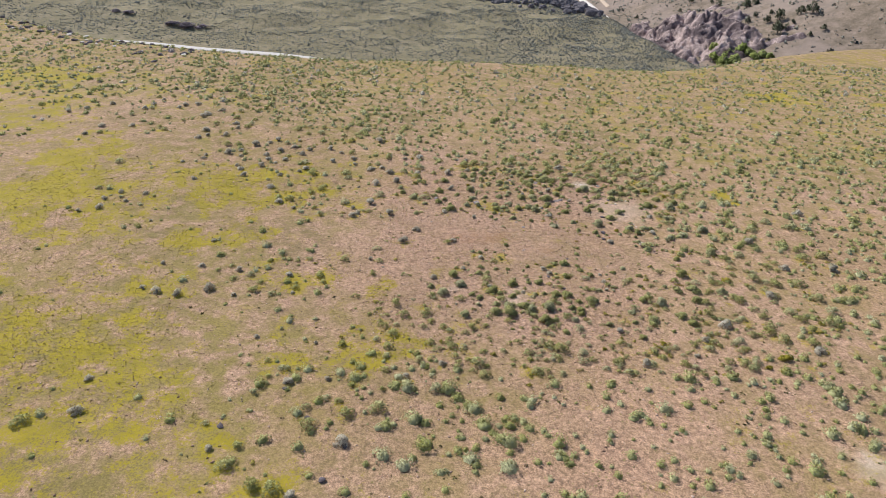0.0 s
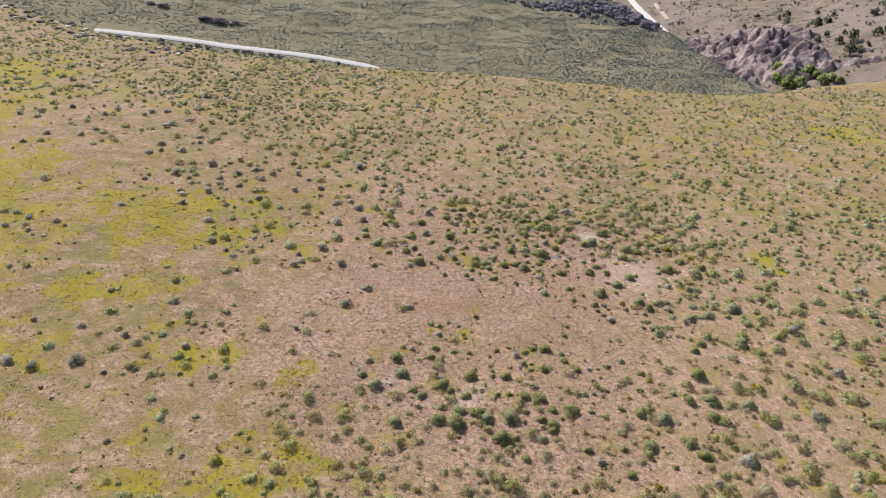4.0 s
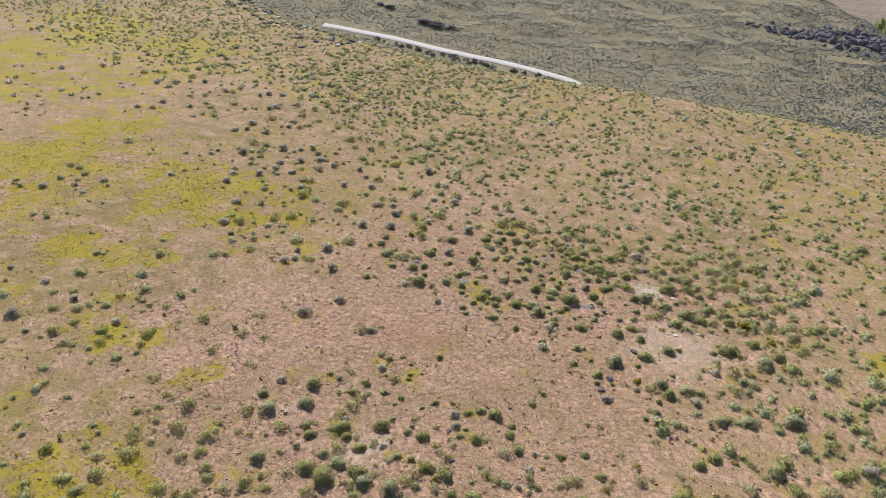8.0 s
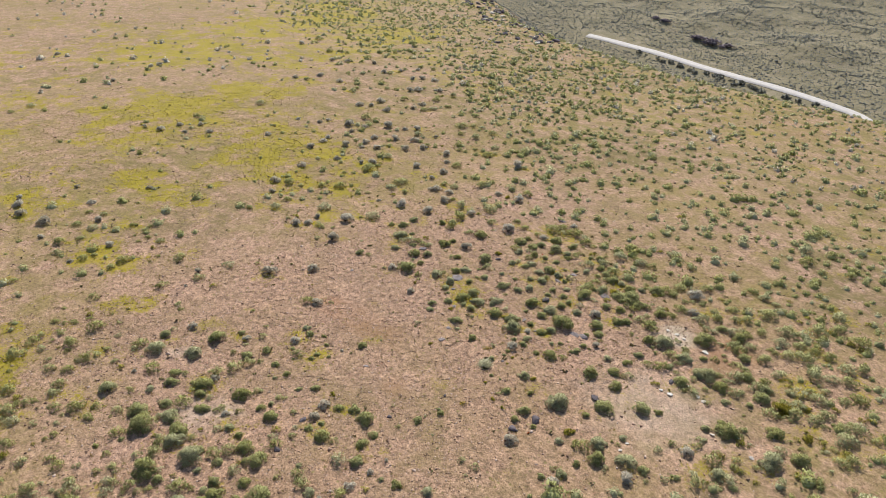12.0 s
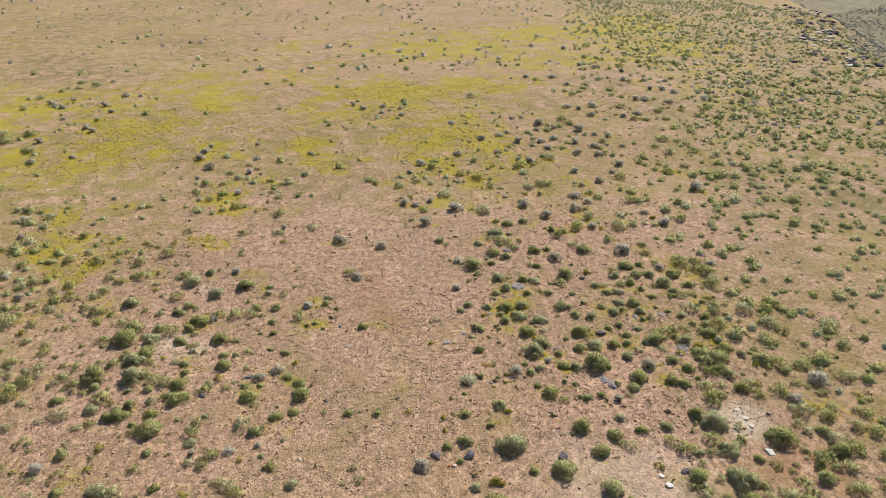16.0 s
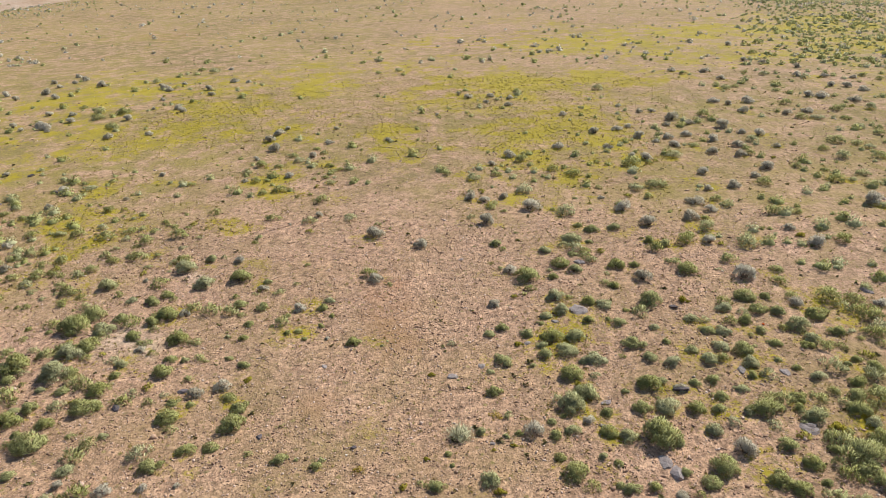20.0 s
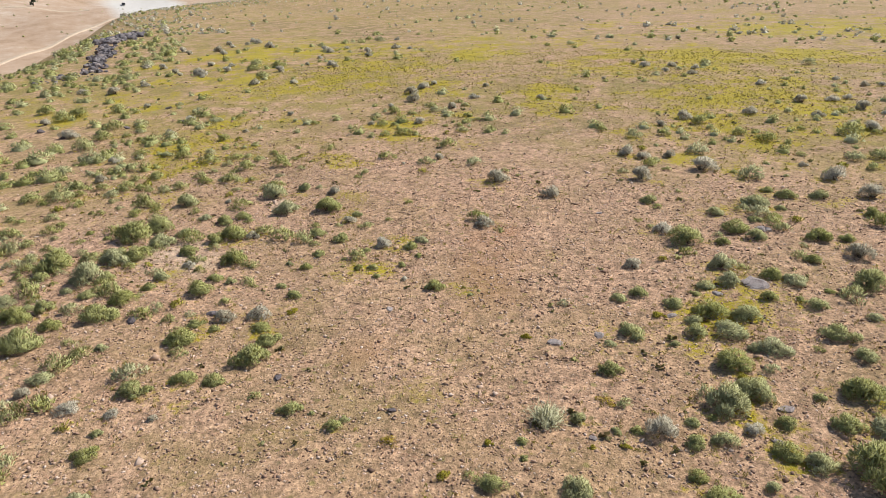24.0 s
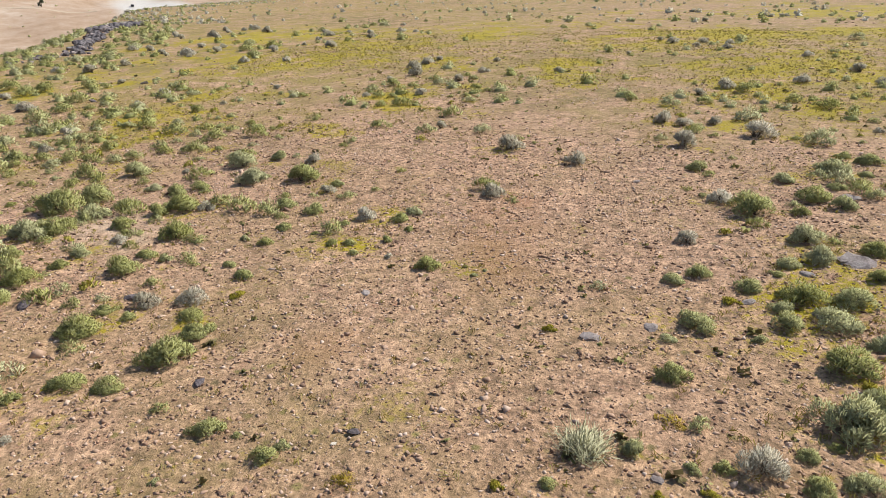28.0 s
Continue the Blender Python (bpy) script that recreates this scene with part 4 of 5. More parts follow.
BOULDERS_PALE = [(14.0, 73.0, 0.15), (17.7, 91.0, 0.38), (18.4, 91.1, 0.47), (19.0, 91.1, 0.42), (20.8, 91.0, 0.58), (21.4, 85.0, 0.38), (23.2, 86.4, 0.46), (22.0, 85.1, 0.53), (23.7, 86.3, 0.45), (25.7, 84.1, 0.43), (26.8, 85.1, 0.36), (22.2, 86.8, 0.46), (21.4, 86.5, 0.31), (23.1, 79.3, 0.34), (23.2, 78.5, 0.34), (28.2, 84.2, 0.43)]
JUNIPERS = [(181.6, 440.1, 6.77), (186.2, 440.2, 5.29), (181.2, 393.5, 6.84), (175.2, 379.9, 7.93), (175.8, 395.7, 4.79), (182.7, 408.5, 3.53), (190.7, 390.8, 5.48), (206.8, 431.7, 5.29), (217.3, 443.2, 7.79), (221.8, 435.7, 9.26), (185.0, 365.0, 3.23), (191.9, 365.5, 3.91), (131.3, 497.7, 4.09), (180.3, 484.2, 5.73), (173.9, 465.0, 4.72), (165.9, 493.9, 4.13), (169.4, 406.4, 4.18), (175.1, 410.5, 3.52), (180.5, 381.5, 4.00), (194.7, 386.6, 6.82), (192.6, 470.9, 4.02), (175.3, 483.2, 3.66), (190.8, 444.1, 3.43), (184.5, 384.0, 3.03), (155.0, 481.9, 3.21)]
TREES = [(139.5, 369.5, 8.16), (142.1, 363.0, 9.29), (147.9, 371.7, 7.62), (154.1, 370.1, 8.90), (155.9, 364.8, 7.55), (148.2, 361.9, 8.08), (160.6, 360.7, 6.89), (162.7, 356.9, 5.60), (156.0, 359.0, 6.21), (143.8, 382.3, 6.48)]
FLOWERS = [(4.6, 91.4, 0.24), (19.1, 75.1, 0.22)]
SURVEYED = [[(16.8, 60.9), (15.6, 92.0), (-55.9, 125.7), (-72.4, -0.7)], [(8.5, 50.5), (33.6, 89.1), (23.3, 111.2), (-12.0, 52.9)], [(-23.5, 43.5), (34.7, 50.6), (48.0, 76.1), (-34.5, 61.8)]]

gx = spaced(-60, 44, 0.45, 1.05, 1.045, -3000, 2600)
gy = spaced(34, 112, 0.45, 1.045, 1.028, -2600, 3000)
GX, GY = np.meshgrid(gx, gy)
GZ = height(GX, GY)
near = np.clip(1 - (np.hypot(GX - 0, GY - 72) - 45) / 20, 0, 1)
GZ = GZ + near * (0.018 * waves(GX, GY, 1.3, 11) + 0.012 * waves(GX, GY, 0.8, 12))
nx, ny = len(gx), len(gy)
idx = np.arange(nx * ny).reshape(ny, nx)
gf = np.stack([idx[:-1, :-1], idx[:-1, 1:], idx[1:, 1:], idx[1:, :-1]], -1).reshape(-1, 4)
out_n = smooth01(GY - north_edge(GX), 4, 22)
out_s = smooth01(south_edge(GX) - GY, 6, 40)
is_right = smooth01(hill_end(GX, GY), 0, 25) * smooth01(GY - north_edge(GX), 0, 25)
is_right = np.maximum(is_right, smooth01(right_bank(GX, GY), -20, 0) * smooth01(GY - north_edge(GX), 0, 25))
sa = south_away(GX, GY)
known = np.array([q for rows in SAGE_NEAR + SAGE_FAR + SILVER_NEAR for q in rows])
under = np.zeros_like(GX)
for kx, ky, kw in known:
    i0, i1 = np.searchsorted(gx, (kx - 2.5, kx + 2.5))
    j0, j1 = np.searchsorted(gy, (ky - 2.5, ky + 2.5))
    under[j0:j1, i0:i1] += 0.5 * np.exp(-((GX[j0:j1, i0:i1] - kx) ** 2 + (GY[j0:j1, i0:i1] - ky) ** 2) / (0.5 + 0.5 * kw) ** 2)
under = np.clip(under, 0, 1)
# dry plant cover; the north term also paints backlit falloff into the soil
olive = np.clip(0.15 + np.maximum(np.maximum(0.68 * smooth01(GY + 0.2 * GX, 84, 118), 0.45 * smooth01(-GX, 6, 38)), 0.3 * smooth01(GX, 14, 26)) + 0.3 * smooth01(-GX, 2, 14) * (1 - smooth01(-GX, 30, 45)) + 0.3 * (1 - smooth01(GY, 50, 64)) * smooth01(-GX, -12, 0) + 0.2 * waves(GX, GY, 26, 22) + 0.15 * waves(GX, GY, 8, 23), 0, 0.92)
grass = np.maximum(ellipse_field(GX, GY, GRASS_NEAR), ellipse_field(GX, GY, GRASS_FAR))
grass = np.clip(grass + (0.6 - 0.3 * smooth01(GX, 10, 20)) * under + 0.14 + smooth01(-GX, 16, 42) * (0.1 + 0.18 * waves(GX, GY, 30, 21)) * (1 - 0.5 * smooth01(-GX, 90, 130)) + 0.22 * smooth01(GY, 95, 140) + 0.15 * smooth01(GX, 16, 30) + 0.35 * out_s * (1 - smooth01(sa, 40, 75)), 0, 1)
wx, wy = GX + 232, GY + 150
white = smooth01(1.2 - np.hypot((wx * 0.77 - wy * 0.64) / 19, (wx * 0.64 + wy * 0.77) / 48) + 0.15 * waves(GX, GY, 40, 34), 0.1, 0.35)
ground = new("ground", mesh_of("ground", np.stack([GX, GY, GZ], -1).reshape(-1, 3), gf, M_GROUND, True,
    olive=olive.ravel(), grass=grass.ravel(), pale=ellipse_field(GX, GY, PALE).ravel(), red=ellipse_field(GX, GY, RED).ravel(),
    hill=(out_n * (1 - is_right)).ravel(), canyon=is_right.ravel(), valley=(out_s * smooth01(sa, 45, 80)).ravel(), white=(white * out_s).ravel()))
tagged(ground, "stony tan desert hillside with patches of yellow-green grass", "ground", kind="structure")


def strip(name, rows, width, label, lift=0.12, mat=M_ROAD, n=90):
    """A dirt road that lies on the ground along a few points."""
    pts = np.array(rows, float)
    d = np.r_[0, np.cumsum(np.hypot(*np.diff(pts, axis=0).T))]
    u = np.linspace(0, d[-1], n)
    x, y = np.interp(u, d, pts[:, 0]), np.interp(u, d, pts[:, 1])
    for _ in range(6):
        x[1:-1], y[1:-1] = (x[:-2] + 2 * x[1:-1] + x[2:]) / 4, (y[:-2] + 2 * y[1:-1] + y[2:]) / 4
    tx, ty = np.gradient(x), np.gradient(y)
    le = np.hypot(tx, ty)
    V = []
    cross = np.linspace(-0.5, 0.5, 7)
    for i in range(n):
        for c in cross:
            w = width * (1 + 0.05 * math.sin(i * 0.7 + c * 9))
            V.append((x[i] - ty[i] / le[i] * c * w, y[i] + tx[i] / le[i] * c * w))
    V = np.array(V)
    z = height(V[:, 0], V[:, 1]) + lift - 0.12 * np.tile(np.abs(cross) > 0.49, n) * 3
    id2 = np.arange(n * 7).reshape(n, 7)
    f = np.stack([id2[:-1, :-1], id2[:-1, 1:], id2[1:, 1:], id2[1:, :-1]], -1).reshape(-1, 4)
    return tagged(new(name, mesh_of(name, np.c_[V, z], f, mat, True)), label, "road", kind="structure")


strip("road", [(-151, 283.5), (-143, 285), (-134, 286), (-118, 288), (-100, 288), (-68, 291), (-45, 290), (-25, 278), (0, 258)], 4.0, "pale graded gravel road along the foot of the hill", 0.5)
strip("canyon_road", CANYON_ROAD, 5.5, "white gravel road through the canyon", 0.4)
strip("canyon_track", CANYON_TRACK, 3.0, "pale dirt track up the canyon", 0.4, M_TRACK)
strip("valley_track", [(-96, -96), (-128, -114), (-155, -124), (-177, -131), (-196, -136)], 1.9, "pale dirt track in the valley", 0.3, M_TRACK)
strip("valley_track", [(-165, -190), (-185, -178), (-206, -158)], 2.0, "faint dirt track on the pale hillside", 0.3, M_TRACK)

# ---------------------------------------------------------------- shrubs

def shrub_kind(name, n_variants, seed, mat, leaves, stems, label, category, group):
    """A few base shrubs of one kind; each has a crown and its stems."""
    made = []
    for k in range(n_variants):
        v, nr = bush_blades(seed + k, *leaves[:3], **leaves[3])
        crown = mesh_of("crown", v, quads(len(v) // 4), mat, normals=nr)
        made.append((crown, twig_mesh(seed + 50 + k, *stems)))
    return made, label, category, group


def plant(name, kind, x, y, size, r, squat=(0.8, 1.1), label=None):
    made, base_label, category, group = kind
    crown, stems = made[r.integers(0, len(made))]
    ob = new(name)
    s = size / 2
    ob.location = (x, y, ground_z(x, y) - 0.02)
    ob.rotation_euler = (r.normal(0, 0.05), r.normal(0, 0.05), r.uniform(0, math.tau))
    ob.scale = (s * r.uniform(0.9, 1.15), s * r.uniform(0.85, 1.05), s * r.uniform(*squat))
    tagged(ob, label or base_label, category, group)
    part("crown", crown, ob)
    part("stem", stems, ob)
    return ob


SAGEBRUSH = shrub_kind("sagebrush", 9, 100, M_SAGE, (3800, 0.135, 0.026, dict(tall=0.9, lobes=14, droop=0.45, fat=1.12)), (9, 0.7, M_BARK), "rounded grey-green sagebrush growing in stony soil", "shrub", "sagebrush on the hillside")
SAGE_SIMPLE = shrub_kind("sagebrush", 9, 150, M_SAGE, (2300, 0.15, 0.036, dict(tall=0.85, lobes=11, droop=0.5, spread=0.68, fat=1.2)), (9, 0.7, M_BARK), "rounded grey-green sagebrush growing in stony soil", "shrub", "sagebrush on the hillside")
SILVERBRUSH = shrub_kind("dry_sagebrush", 6, 200, M_SILVER, (2000, 0.19, 0.022, dict(tall=0.95, lobes=10, up=0.7, droop=0.4, fat=1.1)), (22, 0.85, M_BARK), "half-dry silvery sagebrush with bare twigs", "shrub", "dry shrubs on the hillside")
RABBITBRUSH = shrub_kind("rabbitbrush", 4, 300, M_RABBIT, (900, 0.30, 0.04, dict(tall=0.9, up=0.9)), (12, 0.7, M_BARK), "yellow-green rabbitbrush in stony soil", "shrub", "rabbitbrush on the hillside")
BUNCHGRASS = shrub_kind("bunchgrass", 1, 400, M_BUNCH, (800, 0.75, 0.022, dict(tall=1.0, up=1.5, droop=0.3)), (6, 0.5, M_BARK), "large pale bunchgrass clump with long blades", "grass", "")

rg = np.random.default_rng(401)
gd = rg.normal(0, 0.62, (1100, 3)) + (0, 0, 0.9)
gd[:, 2] = np.abs(gd[:, 2]) + 0.15
gd /= np.linalg.norm(gd, axis=1)[:, None]
gl = rg.uniform(0.5, 0.95, 1100)[:, None]
gv = blades(rg, gd * gl * 0.5 + rg.normal(0, 0.3, (1100, 3)) * (1, 0.7, 0), gd, 0.6, 0.018, 0.15)
gn = np.repeat(gd + (0, 0, 0.8), 4, 0)
BUNCHGRASS[0][0] = (mesh_of("crown", gv, quads(len(gd)), M_BUNCH, normals=gn / np.linalg.norm(gn, axis=1)[:, None]), BUNCHGRASS[0][0][1])

r = np.random.default_rng(5)
for rows in SAGE_NEAR:
    for x, y, w in rows:
        big = "large spreading grey-green sagebrush in stony soil" if w > 1.15 else ("small grey-green sagebrush seedling in stony soil" if w < 0.45 else None)
        plant("sagebrush", SAGEBRUSH if math.hypot(x - 14, y - 76) < 30 else SAGE_SIMPLE, x, y, w * 1.12, r, label=big)
for rows in SILVER_NEAR:
    for x, y, w in rows:
        plant("dry_sagebrush", SILVERBRUSH, x, y, w * 1.05, r)
for x, y, w in RABBIT_NEAR:
    plant("rabbitbrush", RABBITBRUSH, x, y, w * 1.0, r, (0.7, 0.95))
for x, y, w in BUNCH:
    plant("bunchgrass", BUNCHGRASS, x, y, w * 1.25, r, (0.8, 0.85))


def field(name, rows, mat, label, n, length, width, seed, core=0, **shape):
    """Many small shrubs, joined: rows of x, y, size."""
    r = np.random.default_rng(seed)
    variants = []
    for k in range(12):
        v, q = bush_blades(seed * 10 + k, n, length, width, **shape)
        if core:
            rings = ((0.82, 0.0), (0.42, 0.72)) if core == 4 else ((0.6, -0.03), (0.53, 0.2), (0.32, 0.42), (0.03, 0.48))
            cv, cq = bush_core(seed * 10 + k, core, rings, shape.get("tall", 0.85))
            v, q = np.r_[v, cv], np.r_[q, cq]
        variants.append((v, q))
    rows = np.asarray(rows, float)
    z = height(rows[:, 0], rows[:, 1]) - 0.02
    V, T, Q = [], [], []
    for (x, y, w), zz in zip(rows, z):
        v, q = variants[r.integers(0, 12)]
        a, s = r.uniform(0, math.tau), w * 0.6
        c, sn = math.cos(a) * s, math.sin(a) * s
        h = s * r.uniform(0.8, 1.1)
        V.append(np.c_[v[:, 0] * c - v[:, 1] * sn + x, v[:, 0] * sn + v[:, 1] * c + y, v[:, 2] * h + zz])
        c, sn = math.cos(a), math.sin(a)
        Q.append(np.c_[q[:, 0] * c - q[:, 1] * sn, q[:, 0] * sn + q[:, 1] * c, q[:, 2]])
        T.append(np.full(len(v), r.uniform(0, 1)))
    V, T, Q = np.concatenate(V), np.concatenate(T), np.concatenate(Q)
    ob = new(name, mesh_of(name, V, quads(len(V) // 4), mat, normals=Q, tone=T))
    return tagged(ob, label, "shrubs", kind="stuff")


field("sagebrush_field", [q for rows in SAGE_FAR for q in rows], M_SAGE_F, "scattered grey-green sagebrush on the hillside", 700, 0.15, 0.042, 31, lobes=10, droop=0.5, spread=0.65, fat=1.2)


def inside(x, y, corners):
    """Whether points lie in a convex, counter-clockwise plot."""
    ok = np.ones(len(x), bool)
    for (ax, ay), (bx, by) in zip(corners, corners[1:] + corners[:1]):
        ok &= (bx - ax) * (y - ay) - (by - ay) * (x - ax) > 0
    return ok


r = np.random.default_rng(77)
N = 110000
sx, sy = r.uniform(-230, 135, N), r.uniform(-120, 195, N)
on = (sy < north_edge(sx) + 5) & (sy > south_edge(sx) - 8)
on &= (sx < 12 + 0.66 * sy) & ((sx < -12) | (sy > 33))
for plot in SURVEYED:
    on &= ~inside(sx, sy, plot)
rho = (0.72 - 0.25 * smooth01(sy, 100, 130)) * smooth01(sy, 80, 95) * (1 - 0.55 * smooth01(-sx, 25, 70)) + 0.62 * smooth01(sx + 0.25 * (sy - 60), -18, -4) * (1 - smooth01(sy, 80, 95))
rho = np.maximum(rho, 0.05 * smooth01(-sx, 40, 60) * (1 - smooth01(sy, 90, 120)))
rho = np.maximum(rho, 0.55 * (1 - smooth01(sy - south_edge(sx), 8, 30)) * smooth01(-sx, 8, 18))
rho = np.maximum(rho, 0.03)
rho = rho * (1 - 0.65 * smooth01(-sx, 60, 95) * (1 - smooth01(sy, 105, 130)))
rho = rho * (1 + 1.3 * smooth01(-sx, 5, 30) * smooth01(sy - 108 - 0.27 * softplus(-sx - 30, 5), -8, 8))
rho = rho * (1 - 0.7 * smooth01(-sx, 30, 45) * (1 - smooth01(sy - 106 - 0.27 * softplus(-sx - 30, 5), -8, 8)) * smooth01(sy, 85, 95))
clump = np.clip(0.95 + 0.45 * waves(sx, sy, 17, 41) + 0.35 * waves(sx, sy, 6, 42), 0.15, 2.0)
LEDGE = ((-70, -10, 1.7), (-57, -4, 2.0), (-51, 1, 0.8), (-45, 7, 1.2), (-33, 17, 1.0), (-24, 19, 0.6), (-12, 16, 0.4))
lx, ly, lz = zip(*LEDGE)
on &= (sx < -73) | (sx > -28) | (np.abs(sy - np.interp(sx, lx, ly)) > 2.8)
keep = on & (r.uniform(0, 1, N) < rho * clump * (365 * 315) / N)
sx, sy = sx[keep], sy[keep]
sw = np.clip(r.lognormal(-0.4, 0.36, len(sx)), 0.28, 1.5) * (1 - 0.1 * smooth01(sy, 90, 120))
dry = r.uniform(0, 1, len(sx)) < 0.1 + 0.35 * smooth01(-sx, 45, 80) * (1 - smooth01(sy, 110, 130))
beside = ((sx > -22) & (sy < 128) & (sy > 15)) | ((sx > -72) & (sy < 58))
rim = (sx > -46) & (sy < 58) & (sx < 5)
field("sagebrush_field", np.c_[sx, sy, sw * 1.1][~dry & rim], M_SAGE_F, "grey-green sagebrush along the rocky rim", 320, 0.17, 0.052, 50, core=8, tall=0.8, lobes=8, droop=0.6, spread=0.65, fat=1.25)
field("sagebrush_field", np.c_[sx, sy, sw * 1.1][~dry & beside & ~rim], M_SAGE_F, "grey-green sagebrush spread over the hillside", 150, 0.17, 0.088, 40, core=6, tall=0.8, lobes=5, droop=0.8, spread=0.5, fat=1.45)
beside |= rim
dry &= ~beside
field("sagebrush_field", np.c_[sx, sy, sw][~dry & ~beside], M_SAGE_F, "distant grey-green sagebrush over the hillside", 40, 0.32, 0.2, 33, core=5, tall=0.8, lobes=4, droop=0.8, spread=0.5, fat=1.45)
field("dry_sagebrush_field", np.c_[sx, sy, sw][dry], M_SILVER_F, "distant silvery half-dry sagebrush", 40, 0.32, 0.2, 34, core=5, up=0.6, tall=0.85, lobes=4, droop=0.8, spread=0.5, fat=1.45)

# smaller shrubs that grow among the larger ones
N = 60000
tx_, ty_ = r.uniform(-60, 62, N), r.uniform(22, 128, N)
crowd, gap = np.zeros(N), np.full(N, 99.0)
for kx, ky, kw in known:
    d2 = (tx_ - kx) ** 2 + (ty_ - ky) ** 2
    crowd += (d2 < 12) / (math.pi * 12)
    gap = np.minimum(gap, d2)
plots = np.any([inside(tx_, ty_, plot) for plot in SURVEYED], 0)
tuft_ = np.clip(0.9 + 0.6 * waves(tx_, ty_, 9, 44) + 0.45 * waves(tx_, ty_, 3.2, 45), 0.1, 2.2)
east = smooth01(tx_ + 0.3 * (ty_ - 60), 13, 24) * (1 - smooth01(ty_, 104, 112))
north = smooth01(ty_ + 0.25 * tx_, 90, 100) * smooth01(tx_, -26, -12)
south = (1 - smooth01(ty_, 55, 62)) * smooth01(tx_, -16, -4)
rate = np.clip(crowd * 1.7 + 0.012, 0, 0.7) + tuft_ * (0.55 * east + 0.3 * north + 0.3 * south) * plots
rate = rate * (0.12 + 0.88 * smooth01(np.hypot(tx_ - 13, ty_ - 77), 10, 15))
keep = (r.uniform(0, 1, N) < rate * (122 * 106) / N) & (gap > 0.3) & (ty_ > south_edge(tx_))
tx_, ty_ = tx_[keep], ty_[keep]
tw_ = np.clip(r.lognormal(-0.55, 0.42, len(tx_)), 0.2, 1.15)
close = np.hypot(tx_ - 12, ty_ - 72) < 26
gold = r.uniform(0, 1, len(tx_)) < 0.07 + 0.08 * smooth01(tx_, 10, 25)
tw_ = np.where(gold, np.minimum(tw_, 0.7) * 0.85, tw_)
both = np.c_[tx_, ty_, tw_]
field("small_shrubs", both[close & ~gold], M_SAGE_F, "small fine-leaved grey-green shrubs in stony soil", 380, 0.21, 0.042, 38, up=0.6, lobes=10)
field("small_shrubs", both[~close & ~gold], M_SAGE_F, "small grey-green shrubs between the larger sagebrush", 170, 0.19, 0.07, 37, core=7, up=0.6, lobes=6, droop=0.6, spread=0.6, fat=1.3)
field("small_rabbitbrush", both[gold], M_RABBIT_F, "small yellow-green rabbitbrush between the sagebrush", 140, 0.3, 0.09, 46, up=0.8, lobes=8)
# seedlings and dark stubs on the open soil
N = 9500
ux, uy = r.uniform(-95, 75, N), r.uniform(24, 168, N)
keep = r.uniform(0, 1, N) < np.clip(0.5 + 0.5 * waves(ux, uy, 12, 47), 0.08, 1) * (1 - 0.85 * smooth01(-ux, 12, 30) * (1 - smooth01(uy, 95, 110)))
field("seedlings", np.c_[ux, uy, np.clip(r.lognormal(-1.6, 0.4, N), 0.08, 0.38)][keep], M_STUB, "tiny dark seedlings and dead stubs on open soil", 9, 0.6, 0.5, 48, up=0.3, tall=0.7)

# sparse shrubs on the slope below the rim and in the pale valley
N = 9000
vx, vy = r.uniform(-280, 0, N), r.uniform(-240, 60, N)
va = south_away(vx, vy)
keep = (vy < south_edge(vx) - 2) & (r.uniform(0, 1, N) < 0.8 * (1 - smooth01(va, 30, 75)) + 0.1)
field("valley_shrubs", np.c_[vx, vy, np.clip(r.lognormal(-0.6, 0.4, N), 0.2, 1.3)][keep], M_SAGE_F, "sparse grey-green shrubs below the rocky rim", 24, 0.5, 0.34, 49, tall=0.9)

# dense dark shrubs of the hill beyond the road
N = 270000
hx, hy = r.uniform(-240, 135, N), r.uniform(165, 480, N)
on = (hill_end(hx, hy) < 28) & (hy > north_edge(hx) + 3) & ((hy < 282) | (hy > 292) | (hx < -153))
dens = (1.5 + 0.15 * smooth01(hx, -60, 60)) * np.clip(0.9 + 0.5 * waves(hx, hy, 30, 43), 0.2, 1.6) * (1 - 0.4 * smooth01(hy, 400, 470))
keep = on & (r.uniform(0, 1, N) < dens * (375 * 315) / N)
hx, hy = hx[keep], hy[keep]
hw = np.clip(r.lognormal(-0.6, 0.36, len(hx)), 0.28, 1.6) * (1 + 0.3 * smooth01(hx, 0, 60))
field("hill_shrubs", np.c_[hx, hy, hw], M_HILLSHRUB, "dense dark sagebrush covering the far hill", 1, 0.6, 0.6, 35, core=4, tall=0.55)
# larger shrubs along the road
rx = r.uniform(-128, -50, 46)
field("road_shrubs", np.c_[rx, 283.4 + r.normal(0, 0.7, 46) + (rx + 100) * 0.05, r.uniform(1.2, 2.8, 46)], M_HILLSHRUB, "dark shrubs along the road's lower side", 60, 0.6, 0.25, 36)

# ---------------------------------------------------------------- rocks
ROCKS = [rock_mesh("boulder", 500 + k, M_FIELDROCK, 0.55 + 0.03 * k) for k in range(5)]
DARK = [rock_mesh("boulder", 520 + k, M_DARKROCK, 0.5 + 0.05 * k) for k in range(4)]
PALES = [rock_mesh("boulder", 540 + k, M_PALEROCK, 0.4, sub=1) for k in range(3)]
BASALTS = [rock_mesh("boulder", 560 + k, M_BASALT, 0.75, 0.35) for k in range(7)]


